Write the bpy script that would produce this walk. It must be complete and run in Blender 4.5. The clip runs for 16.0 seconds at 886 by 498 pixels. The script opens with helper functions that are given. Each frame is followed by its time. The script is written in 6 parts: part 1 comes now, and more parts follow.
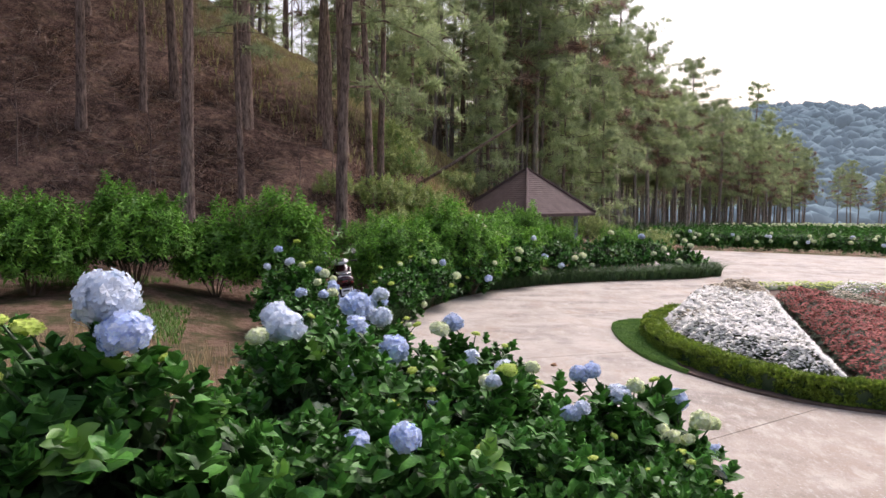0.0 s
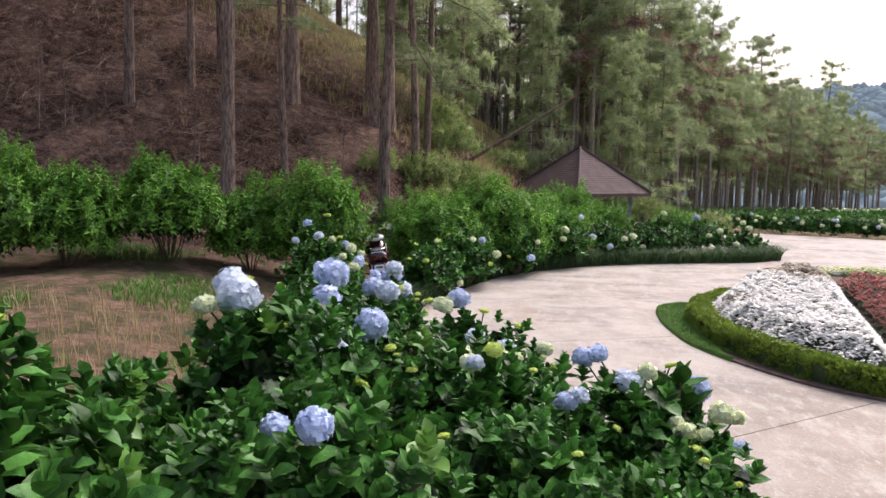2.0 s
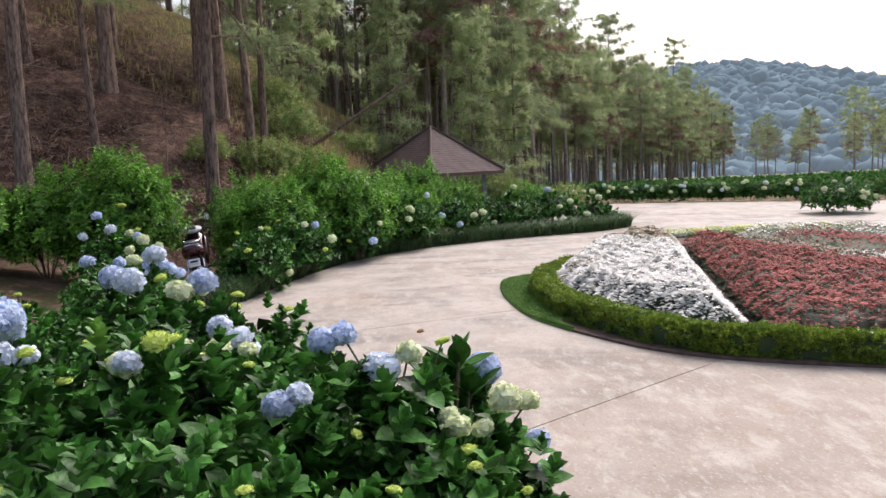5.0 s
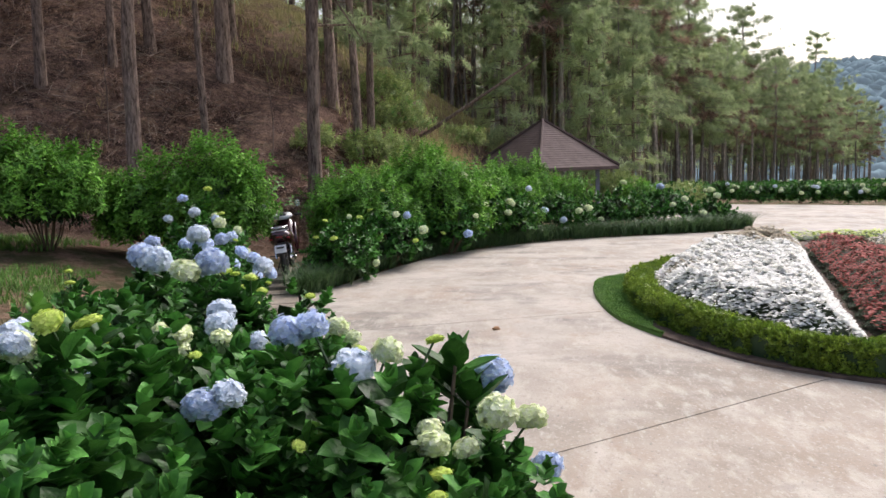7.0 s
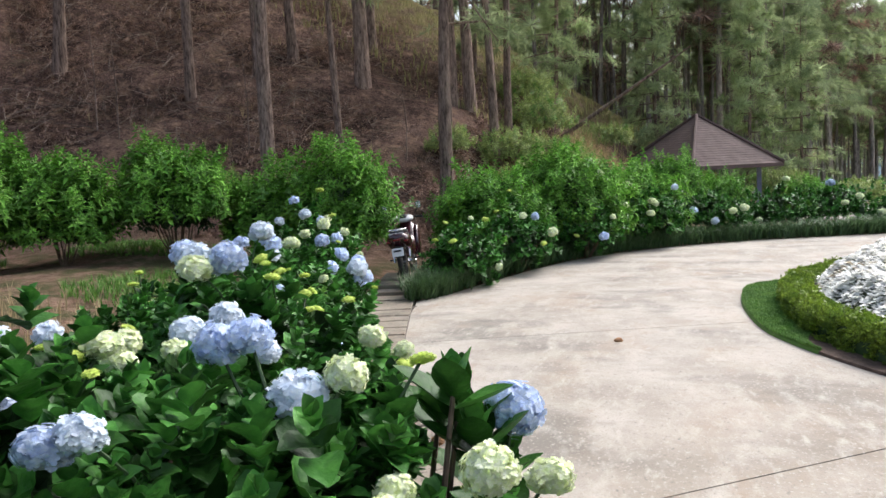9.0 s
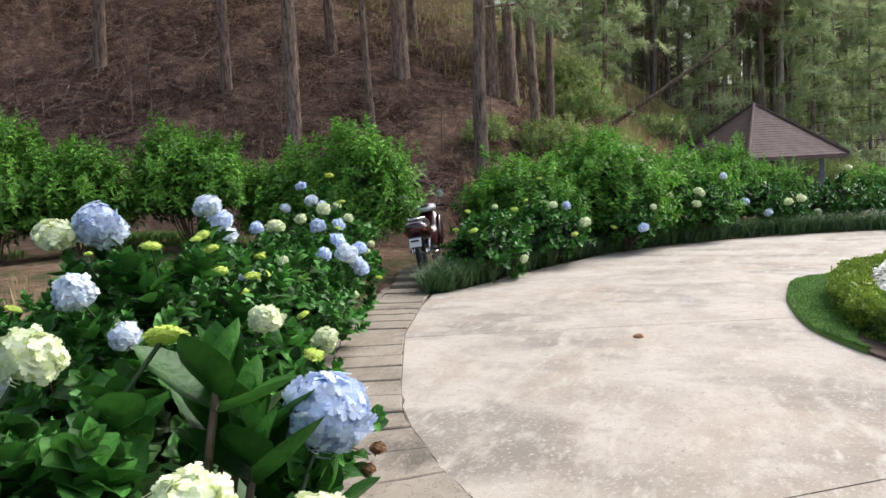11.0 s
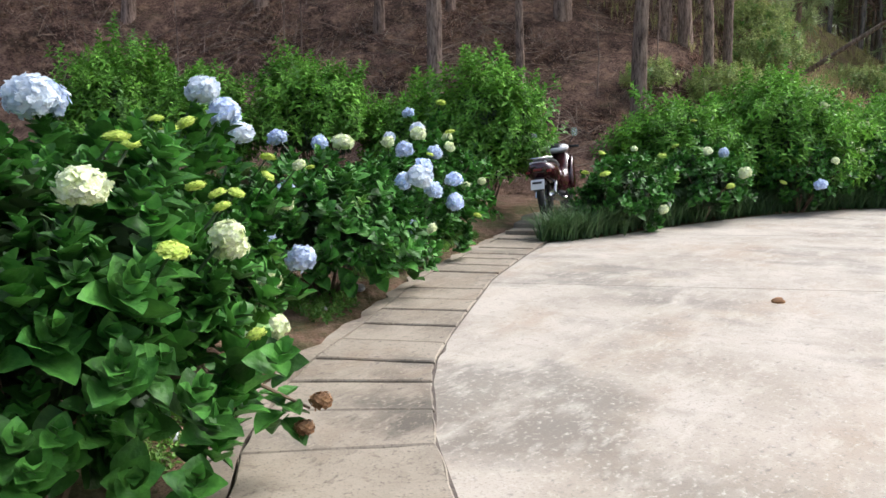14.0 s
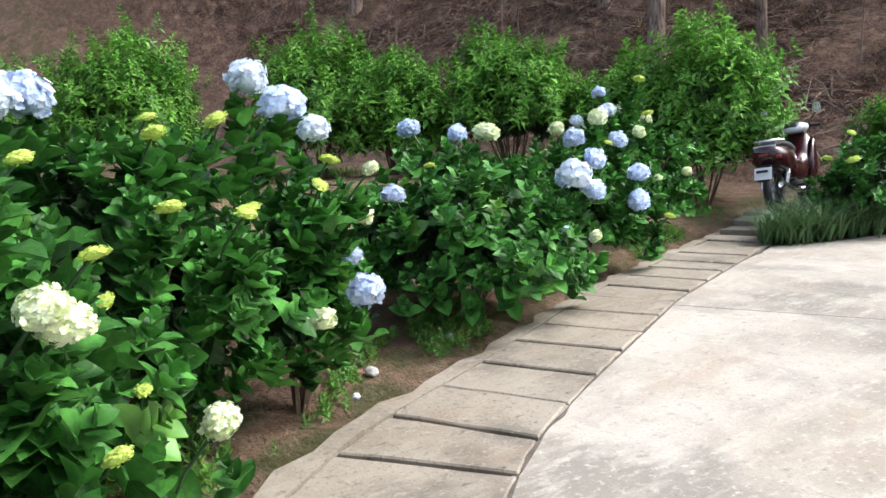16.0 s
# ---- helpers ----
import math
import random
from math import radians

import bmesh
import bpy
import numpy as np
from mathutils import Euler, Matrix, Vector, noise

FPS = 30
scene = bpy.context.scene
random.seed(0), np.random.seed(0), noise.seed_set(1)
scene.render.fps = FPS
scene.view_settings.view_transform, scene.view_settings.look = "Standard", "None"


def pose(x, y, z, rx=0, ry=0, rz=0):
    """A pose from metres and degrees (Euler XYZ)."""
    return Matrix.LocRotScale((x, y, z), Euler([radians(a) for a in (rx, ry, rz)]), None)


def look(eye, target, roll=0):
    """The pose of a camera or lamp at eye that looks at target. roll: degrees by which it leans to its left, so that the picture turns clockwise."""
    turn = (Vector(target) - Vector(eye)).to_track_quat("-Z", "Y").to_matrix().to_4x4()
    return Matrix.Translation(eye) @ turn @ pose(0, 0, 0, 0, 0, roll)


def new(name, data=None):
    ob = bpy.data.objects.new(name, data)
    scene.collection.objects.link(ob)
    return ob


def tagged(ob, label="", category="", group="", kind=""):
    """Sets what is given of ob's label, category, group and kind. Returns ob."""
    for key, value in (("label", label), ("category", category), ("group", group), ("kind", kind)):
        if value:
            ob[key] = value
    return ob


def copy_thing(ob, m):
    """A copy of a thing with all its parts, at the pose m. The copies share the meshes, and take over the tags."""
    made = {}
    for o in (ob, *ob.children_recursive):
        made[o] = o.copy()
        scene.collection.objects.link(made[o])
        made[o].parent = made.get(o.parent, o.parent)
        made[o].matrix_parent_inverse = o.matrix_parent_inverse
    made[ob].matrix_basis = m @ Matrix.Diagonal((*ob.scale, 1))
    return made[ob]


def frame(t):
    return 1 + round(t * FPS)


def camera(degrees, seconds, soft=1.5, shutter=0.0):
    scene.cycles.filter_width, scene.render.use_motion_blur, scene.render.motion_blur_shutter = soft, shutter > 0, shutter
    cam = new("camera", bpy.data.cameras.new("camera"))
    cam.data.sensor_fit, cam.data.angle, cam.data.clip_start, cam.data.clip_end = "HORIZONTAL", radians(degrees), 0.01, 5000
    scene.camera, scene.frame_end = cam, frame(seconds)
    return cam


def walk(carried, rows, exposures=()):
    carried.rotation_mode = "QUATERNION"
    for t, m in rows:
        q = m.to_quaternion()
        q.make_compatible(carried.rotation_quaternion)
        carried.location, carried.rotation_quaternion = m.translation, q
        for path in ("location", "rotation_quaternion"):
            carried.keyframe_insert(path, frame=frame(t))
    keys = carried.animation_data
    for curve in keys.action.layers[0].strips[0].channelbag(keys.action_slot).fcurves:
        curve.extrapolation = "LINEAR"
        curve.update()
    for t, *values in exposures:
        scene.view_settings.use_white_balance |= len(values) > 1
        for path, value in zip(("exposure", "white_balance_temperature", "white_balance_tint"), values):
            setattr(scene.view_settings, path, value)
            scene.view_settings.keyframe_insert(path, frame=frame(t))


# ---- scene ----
cam = camera(57.9, 16.0)
PATH = [
    (0, (-0.071, 0.185, 2.809), (-0.13, 2.178, 2.651), 0.5),
    (0.5, (0.061, 0.264, 2.813), (0.03, 2.254, 2.608), 1.3),
    (1, (0.118, 0.403, 2.761), (0.127, 2.398, 2.613), 0.2),
    (1.5, (0.218, 0.595, 2.695), (0.174, 2.591, 2.577), -0.8),
    (2, (0.356, 0.783, 2.665), (0.15, 2.762, 2.46), 1.0),
    (2.5, (0.438, 1.057, 2.569), (0.251, 3.042, 2.417), -0.1),
    (3, (0.559, 1.272, 2.554), (0.487, 3.267, 2.429), -1.1),
    (3.5, (0.71, 1.43, 2.533), (0.701, 3.419, 2.328), -0.8),
    (3.7, (0.784, 1.508, 2.498), (0.844, 3.495, 2.279), -0.9),
    (5.8, (1.387, 2.372, 2.278), (1.485, 4.356, 2.043), -2.5),
    (6, (1.478, 2.423, 2.275), (1.506, 4.406, 2.017), -2.2),
    (6.5, (1.607, 2.555, 2.271), (1.434, 4.528, 1.99), -1.4),
    (7, (1.666, 2.729, 2.163), (1.467, 4.706, 1.937), -1.3),
    (7.5, (1.77, 3.004, 2.111), (1.493, 4.971, 1.873), -2.8),
    (8, (1.902, 3.249, 2.119), (1.467, 5.184, 1.859), -2.1),
    (8.5, (1.96, 3.506, 2.01), (1.451, 5.432, 1.829), -1.3),
    (9, (2.052, 3.75, 1.969), (1.471, 5.654, 1.775), -2.7),
    (9.5, (2.173, 3.964, 1.957), (1.478, 5.821, 1.694), -3.4),
    (9.7, (2.202, 4.043, 1.917), (1.518, 5.908, 1.679), -3.6),
    (11.8, (2.471, 5.126, 1.65), (1.644, 6.937, 1.46), -1.7),
    (12, (2.485, 5.223, 1.632), (1.597, 7.002, 1.417), -1.5),
    (12.5, (2.512, 5.441, 1.533), (1.615, 7.221, 1.37), -1.6),
    (13, (2.52, 5.673, 1.469), (1.633, 7.462, 1.366), -2.5),
    (13.5, (2.551, 5.879, 1.414), (1.476, 7.553, 1.216), -0.5),
    (14, (2.544, 6.163, 1.264), (1.442, 7.812, 1.001), -0.9),
    (14.5, (2.574, 6.518, 1.256), (1.302, 8.03, 0.95), -1.2),
    (15, (2.504, 6.844, 1.254), (1.101, 8.228, 0.914), -0.9),
    (15.5, (2.391, 7.217, 1.281), (0.952, 8.57, 0.965), -2.1),
    (16, (2.281, 7.57, 1.3), (0.737, 8.807, 1.01), -2.5),
]
EXPOSURES = [(0, 0.16, 6350, 23), (0.5, 0.27, 6340, 23), (2, 0.27, 6330, 22), (3.7, 0.25, 6300, 21), (6, 0.14, 6330, 17), (8, 0.31, 6180, 13), (9.5, 0.43, 6080, 10), (12.5, 0.39, 6180, 11), (14, 0.52, 6050, 10), (15, 0.73, 6000, 9), (16, 0.80, 5950, 8)]
walk(cam, [(t, look(eye, target, roll)) for t, eye, target, roll in PATH], EXPOSURES)

# ---------- light ----------
SUN_EL, SUN_AZ = radians(48), radians(35)
world = bpy.data.worlds.new("world")
scene.world = world
world.use_nodes = True
wn, wl = world.node_tree.nodes, world.node_tree.links
sky = wn.new("ShaderNodeTexSky")
sky.sky_type, sky.sun_disc = "NISHITA", False
sky.sun_elevation, sky.sun_rotation = SUN_EL, SUN_AZ
sky.air_density, sky.dust_density, sky.ozone_density = 1.0, 6.0, 1.0
grey = wn.new("ShaderNodeHueSaturation")
grey.inputs["Saturation"].default_value = 0.75
wl.new(sky.outputs[0], grey.inputs["Color"])
wl.new(grey.outputs[0], wn["Background"].inputs["Color"])
wn["Background"].inputs["Strength"].default_value = 0.19
sun = new("sun", bpy.data.lights.new("sun", "SUN"))
sun.data.energy, sun.data.angle, sun.data.color = 1.6, radians(25), (1.0, 0.98, 0.95)
sun.matrix_world = look((0, 0, 0), (-math.sin(SUN_AZ) * math.cos(SUN_EL), -math.cos(SUN_AZ) * math.cos(SUN_EL), -math.sin(SUN_EL)))
sun.location = (0, 0, 60)


# ---------- materials ----------
def material(name, a, b, rough=0.7, scale=6.0, fine=60.0, bump=0.2, metal=0.0, island=0.0, objrand=0.0, translucent=0.0,
             stretch=(1, 1, 1), spec=0.5, coat=0.0):
    """Two colours mixed by coarse and fine noise, with relief; island and objrand vary the value piece by piece."""
    m = bpy.data.materials.new(name)
    m.use_nodes = True
    n, l = m.node_tree.nodes, m.node_tree.links
    p = n["Principled BSDF"]
    tc, mp = n.new("ShaderNodeTexCoord"), n.new("ShaderNodeMapping")
    mp.inputs["Scale"].default_value = stretch
    l.new(tc.outputs["Object"], mp.inputs["Vector"])
    n1, n2 = n.new("ShaderNodeTexNoise"), n.new("ShaderNodeTexNoise")
    for t, s, d in ((n1, scale, 5.0), (n2, fine, 3.0)):
        t.inputs["Scale"].default_value, t.inputs["Detail"].default_value = s, d
        l.new(mp.outputs[0], t.inputs["Vector"])
    add = n.new("ShaderNodeMath")
    add.operation = "MULTIPLY_ADD"
    l.new(n2.outputs["Fac"], add.inputs[0])
    add.inputs[1].default_value = 0.5
    l.new(n1.outputs["Fac"], add.inputs[2])
    ramp = n.new("ShaderNodeMapRange")
    ramp.inputs["From Min"].default_value, ramp.inputs["From Max"].default_value = 0.5, 1.0
    l.new(add.outputs[0], ramp.inputs["Value"])
    mix = n.new("ShaderNodeMix")
    mix.data_type = "RGBA"
    mix.inputs["A"].default_value, mix.inputs["B"].default_value = (*a, 1), (*b, 1)
    l.new(ramp.outputs[0], mix.inputs["Factor"])
    col = mix.outputs["Result"]
    for amount, node, out in ((island, "ShaderNodeNewGeometry", "Random Per Island"), (objrand, "ShaderNodeObjectInfo", "Random")):
        if amount:
            g, hs, mr = n.new(node), n.new("ShaderNodeHueSaturation"), n.new("ShaderNodeMapRange")
            mr.inputs["To Min"].default_value, mr.inputs["To Max"].default_value = 1 - amount, 1 + amount
            l.new(g.outputs[out], mr.inputs["Value"])
            l.new(mr.outputs[0], hs.inputs["Value"])
            l.new(col, hs.inputs["Color"])
            col = hs.outputs[0]
    l.new(col, p.inputs["Base Color"])
    p.inputs["Roughness"].default_value, p.inputs["Metallic"].default_value = rough, metal
    p.inputs["Specular IOR Level"].default_value, p.inputs["Coat Weight"].default_value = spec, coat
    if bump:
        bp = n.new("ShaderNodeBump")
        bp.inputs["Strength"].default_value, bp.inputs["Distance"].default_value = bump, 0.02
        l.new(add.outputs[0], bp.inputs["Height"])
        l.new(bp.outputs[0], p.inputs["Normal"])
    if translucent:
        tr, ms = n.new("ShaderNodeBsdfTranslucent"), n.new("ShaderNodeMixShader")
        ms.inputs[0].default_value = translucent
        l.new(col, tr.inputs["Color"])
        l.new(p.outputs[0], ms.inputs[1])
        l.new(tr.outputs[0], ms.inputs[2])
        l.new(ms.outputs[0], n["Material Output"].inputs["Surface"])
    return m


def zoned_ground():
    """Red-brown earth, thin grass near the beds, fallen needles and dry grass on the hillside."""
    m = bpy.data.materials.new("earth_and_needles")
    m.use_nodes = True
    n, l = m.node_tree.nodes, m.node_tree.links
    p = n["Principled BSDF"]
    geo = n.new("ShaderNodeNewGeometry")

    def noise_at(scale, detail=6.0, rough=0.6, stretch=(1, 1, 1)):
        mp, t = n.new("ShaderNodeMapping"), n.new("ShaderNodeTexNoise")
        mp.inputs["Scale"].default_value = stretch
        l.new(geo.outputs["Position"], mp.inputs["Vector"])
        l.new(mp.outputs[0], t.inputs["Vector"])
        t.inputs["Scale"].default_value, t.inputs["Detail"].default_value, t.inputs["Roughness"].default_value = scale, detail, rough
        return t.outputs["Fac"]

    def ramp(value, lo, hi):
        r = n.new("ShaderNodeMapRange")
        r.inputs["From Min"].default_value, r.inputs["From Max"].default_value = lo, hi
        l.new(value, r.inputs["Value"])
        return r.outputs[0]

    def mixed(fac, a, b):
        x = n.new("ShaderNodeMix")
        x.data_type = "RGBA"
        l.new(fac, x.inputs["Factor"])
        for key, c in (("A", a), ("B", b)):
            if isinstance(c, tuple):
                x.inputs[key].default_value = (*c, 1)
            else:
                l.new(c, x.inputs[key])
        return x.outputs["Result"]

    def product(a, b):
        x = n.new("ShaderNodeMath")
        x.operation = "MULTIPLY"
        l.new(a, x.inputs[0])
        l.new(b, x.inputs[1])
        return x.outputs[0]

    zone = n.new("ShaderNodeAttribute")
    zone.attribute_name = "zone"
    parts = n.new("ShaderNodeSeparateColor")
    l.new(zone.outputs["Color"], parts.inputs[0])
    earth = mixed(ramp(noise_at(7), 0.35, 0.65), (0.29, 0.175, 0.115), (0.50, 0.335, 0.24))
    earth = mixed(ramp(noise_at(45), 0.52, 0.7), earth, (0.11, 0.07, 0.045))
    straw = mixed(ramp(noise_at(26, 9, 0.75, (1, 0.35, 1)), 0.4, 0.64), (0.028, 0.017, 0.014), (0.31, 0.19, 0.145))
    straw = mixed(ramp(noise_at(2.2), 0.42, 0.68), straw, mixed(ramp(noise_at(13, 9, 0.75), 0.42, 0.62), (0.08, 0.045, 0.034), (0.46, 0.30, 0.225)))
    straw = mixed(product(ramp(noise_at(1.1), 0.55, 0.72), ramp(noise_at(40), 0.42, 0.6)), straw, (0.075, 0.085, 0.03))
    straw = mixed(product(ramp(noise_at(0.8), 0.48, 0.62), ramp(noise_at(9, 8, 0.75), 0.4, 0.55)), straw, (0.038, 0.022, 0.018))
    turf = mixed(ramp(noise_at(35), 0.35, 0.65), (0.035, 0.07, 0.018), (0.13, 0.15, 0.05))
    dry = mixed(ramp(noise_at(28, 7, 0.7), 0.35, 0.65), (0.17, 0.155, 0.05), (0.42, 0.37, 0.15))
    col = mixed(product(parts.outputs["Red"], ramp(noise_at(3.0), 0.3, 0.5)), earth, straw)
    col = mixed(product(parts.outputs["Green"], ramp(noise_at(2.0), 0.4, 0.58)), col, turf)
    col = mixed(product(parts.outputs["Blue"], ramp(noise_at(1.6), 0.3, 0.55)), col, dry)
    l.new(col, p.inputs["Base Color"])
    p.inputs["Roughness"].default_value = 0.95
    p.inputs["Specular IOR Level"].default_value = 0.15
    bp = n.new("ShaderNodeBump")
    bp.inputs["Strength"].default_value, bp.inputs["Distance"].default_value = 1.0, 0.12
    l.new(noise_at(38, 8, 0.7), bp.inputs["Height"])
    l.new(bp.outputs[0], p.inputs["Normal"])
    return m


def worn_concrete(name, pale, mid, dark, tan, stain=0.5, damp=None):
    """Weathered concrete: pale scuffs, grey damp patches, tan dust, fine pores."""
    m = bpy.data.materials.new(name)
    m.use_nodes = True
    n, l = m.node_tree.nodes, m.node_tree.links
    p = n["Principled BSDF"]
    geo = n.new("ShaderNodeNewGeometry")

    def tex(scale, lo, hi, stretch=(1, 1, 1), off=0.0, detail=6.0):
        mp, t, r = n.new("ShaderNodeMapping"), n.new("ShaderNodeTexNoise"), n.new("ShaderNodeMapRange")
        mp.inputs["Scale"].default_value, mp.inputs["Location"].default_value = stretch, (off, off, 0)
        mp.inputs["Rotation"].default_value = (0, 0, 0.4)
        l.new(geo.outputs["Position"], mp.inputs["Vector"])
        l.new(mp.outputs[0], t.inputs["Vector"])
        t.inputs["Scale"].default_value, t.inputs["Detail"].default_value, t.inputs["Roughness"].default_value = scale, detail, 0.62
        r.inputs["From Min"].default_value, r.inputs["From Max"].default_value = lo, hi
        l.new(t.outputs["Fac"], r.inputs["Value"])
        return r.outputs[0], t.outputs["Fac"]

    def over(fac, a, b):
        x = n.new("ShaderNodeMix")
        x.data_type = "RGBA"
        l.new(fac, x.inputs["Factor"])
        for key, c in (("A", a), ("B", b)):
            if isinstance(c, tuple):
                x.inputs[key].default_value = (*c, 1)
            else:
                l.new(c, x.inputs[key])
        return x.outputs["Result"]

    col = over(tex(0.8, 0.38, 0.62)[0], mid, pale)
    col = over(tex(1.3, 0.5, 0.72, (1.0, 0.5, 1), 7.0)[0], col, tan)
    wear = n.new("ShaderNodeMath")
    wear.operation = "MULTIPLY"
    l.new(tex(0.9, 0.52, 0.66, (0.6, 1.1, 1), 31.0, 3.0)[0], wear.inputs[0])
    wear.inputs[1].default_value = stain
    col = over(wear.outputs[0], col, dark)
    if damp:
        # one broad grey damp patch with a ragged edge
        sub, ln, mr, ad = n.new("ShaderNodeVectorMath"), n.new("ShaderNodeVectorMath"), n.new("ShaderNodeMapRange"), n.new("ShaderNodeMath")
        sub.operation, ln.operation, ad.operation = "SUBTRACT", "LENGTH", "MULTIPLY_ADD"
        l.new(geo.outputs["Position"], sub.inputs[0])
        sub.inputs[1].default_value = (*damp, 0)
        l.new(sub.outputs[0], ln.inputs[0])
        l.new(tex(2.2, 0.3, 0.7, (1, 1, 1), 5.0)[0], ad.inputs[0])
        ad.inputs[1].default_value = 0.45
        l.new(ln.outputs["Value"], ad.inputs[2])
        mr.inputs["From Min"].default_value, mr.inputs["From Max"].default_value = 1.12, 0.85
        mr.inputs["To Max"].default_value = 0.75
        l.new(ad.outputs[0], mr.inputs["Value"])
        col = over(mr.outputs[0], col, dark)
        # broad tan weathering towards the bank
        sub, ln, mr, ad = n.new("ShaderNodeVectorMath"), n.new("ShaderNodeVectorMath"), n.new("ShaderNodeMapRange"), n.new("ShaderNodeMath")
        sub.operation, ln.operation, ad.operation = "SUBTRACT", "LENGTH", "MULTIPLY_ADD"
        l.new(geo.outputs["Position"], sub.inputs[0])
        sub.inputs[1].default_value = (5.5, 7.0, 0)
        l.new(sub.outputs[0], ln.inputs[0])
        l.new(tex(0.9, 0.3, 0.7, (1, 1, 1), 35.0)[0], ad.inputs[0])
        ad.inputs[1].default_value = 2.5
        l.new(ln.outputs["Value"], ad.inputs[2])
        mr.inputs["From Min"].default_value, mr.inputs["From Max"].default_value = 7.5, 2.5
        mr.inputs["To Max"].default_value = 0.7
        l.new(ad.outputs[0], mr.inputs["Value"])
        col = over(mr.outputs[0], col, tuple(0.8 * v for v in tan))
    col = over(tex(3.2, 0.5, 0.68, (1, 0.45, 1), 13.0, 9.0)[0], col, pale)
    col = over(tex(5.0, 0.56, 0.74, (0.5, 1.0, 1), 23.0, 9.0)[0], col, mid)
    col = over(tex(11.0, 0.55, 0.72, (1, 0.3, 1), 3.0, 8.0)[0], col, pale)
    col = over(tex(22.0, 0.58, 0.74, (1, 0.6, 1), 43.0, 6.0)[0], col, dark)
    col = over(tex(34.0, 0.55, 0.68, (1, 0.7, 1), 53.0, 8.0)[0], col, pale)
    col = over(tex(15.0, 0.6, 0.7, (0.4, 1.2, 1), 63.0, 10.0)[0], col, mid)
    pores, raw = tex(70.0, 0.55, 0.75)
    col = over(pores, col, dark)
    l.new(col, p.inputs["Base Color"])
    p.inputs["Roughness"].default_value, p.inputs["Specular IOR Level"].default_value = 0.72, 0.35
    bp = n.new("ShaderNodeBump")
    bp.inputs["Strength"].default_value, bp.inputs["Distance"].default_value = 0.25, 0.01
    l.new(raw, bp.inputs["Height"])
    l.new(bp.outputs[0], p.inputs["Normal"])
    return m


EARTH = zoned_ground()
CONCRETE = worn_concrete("plaza_concrete", (0.46, 0.42, 0.36), (0.315, 0.278, 0.23), (0.18, 0.165, 0.142), (0.345, 0.268, 0.195), 0.75, (0.6, 9.4))
SLAB = worn_concrete("slab_concrete", (0.33, 0.285, 0.225), (0.205, 0.172, 0.132), (0.085, 0.074, 0.06), (0.235, 0.172, 0.12), 0.85)
SOIL = material("damp_soil", (0.07, 0.048, 0.036), (0.19, 0.13, 0.095), 0.95, 9, 80, 0.6)
MORTAR = material("mortar", (0.05, 0.042, 0.035), (0.16, 0.13, 0.105), 0.95, 9, 80, 0.6)
# paler grey bark for the wood, its light and haze put into the colour
GREYBARK = material("pine_bark_painted_light", (0.09, 0.078, 0.068), (0.50, 0.43, 0.37), 0.95, 16, 55, 1.0, objrand=0.25, stretch=(1, 1, 0.2), spec=0.1)
BARK = material("pine_bark", (0.045, 0.03, 0.025), (0.40, 0.295, 0.24), 0.95, 16, 55, 1.0, objrand=0.2, stretch=(1, 1, 0.2), spec=0.1)
STRAW = material("bleached_twig", (0.15, 0.105, 0.08), (0.38, 0.29, 0.22), 0.9, 8, 50, 0.3, island=0.45)
TWIG = material("twig", (0.09, 0.06, 0.04), (0.20, 0.14, 0.09), 0.9, 8, 50, 0.4, island=0.2)
NEEDLE = material("pine_needles", (0.25, 0.325, 0.155), (0.50, 0.57, 0.31), 0.7, 1.2, 6, 0, island=0.3, objrand=0.2, translucent=0.5, spec=0.2)
NEEDLE_DRY = material("dry_needles", (0.13, 0.08, 0.06), (0.50, 0.35, 0.27), 0.85, 1.2, 6, 0, island=0.65, translucent=0.2, spec=0.1)
LEAF_HYD = material("hydrangea_leaf", (0.028, 0.10, 0.02), (0.092, 0.265, 0.042), 0.42, 9, 45, 0.5, island=0.7, translucent=0.18, spec=0.2)
LEAF_YOUNG = material("young_leaf", (0.09, 0.24, 0.035), (0.18, 0.36, 0.06), 0.42, 3, 30, 0.1, island=0.3, translucent=0.25)
LEAF_SHRUB = material("shrub_leaf", (0.085, 0.23, 0.032), (0.25, 0.50, 0.075), 0.55, 2.5, 20, 0, island=0.55, translucent=0.22, spec=0.2)
# dark green standing in for shade inside foliage; also colours the flower stalks
LEAF_SHADE = material("leaf_painted_shade", (0.022, 0.05, 0.016), (0.05, 0.10, 0.026), 0.6, 3, 20, 0, island=0.4, translucent=0.1)
LEAF_HEDGE = material("hedge_leaf", (0.10, 0.185, 0.02), (0.33, 0.44, 0.05), 0.5, 3, 25, 0, island=0.45, translucent=0.25)
LEAF_SCRUB = material("scrub_leaf", (0.19, 0.26, 0.07), (0.42, 0.49, 0.17), 0.6, 3, 25, 0, island=0.4, translucent=0.3)
GRASS = material("lawn_grass", (0.085, 0.20, 0.03), (0.19, 0.36, 0.06), 0.6, 4, 40, 0.3, island=0.3, translucent=0.2)
MONDO = material("mondo_grass", (0.04, 0.09, 0.03), (0.11, 0.20, 0.065), 0.5, 4, 40, 0, island=0.4, translucent=0.15)
DRYGRASS = material("dry_grass", (0.34, 0.25, 0.13), (0.56, 0.44, 0.25), 0.8, 3, 20, 0, island=0.3, translucent=0.3)
BLUE = material("blue_petal", (0.52, 0.64, 0.92), (0.82, 0.89, 0.95), 0.6, 9, 40, 0, island=0.22, objrand=0.12, translucent=0.3, spec=0.2)
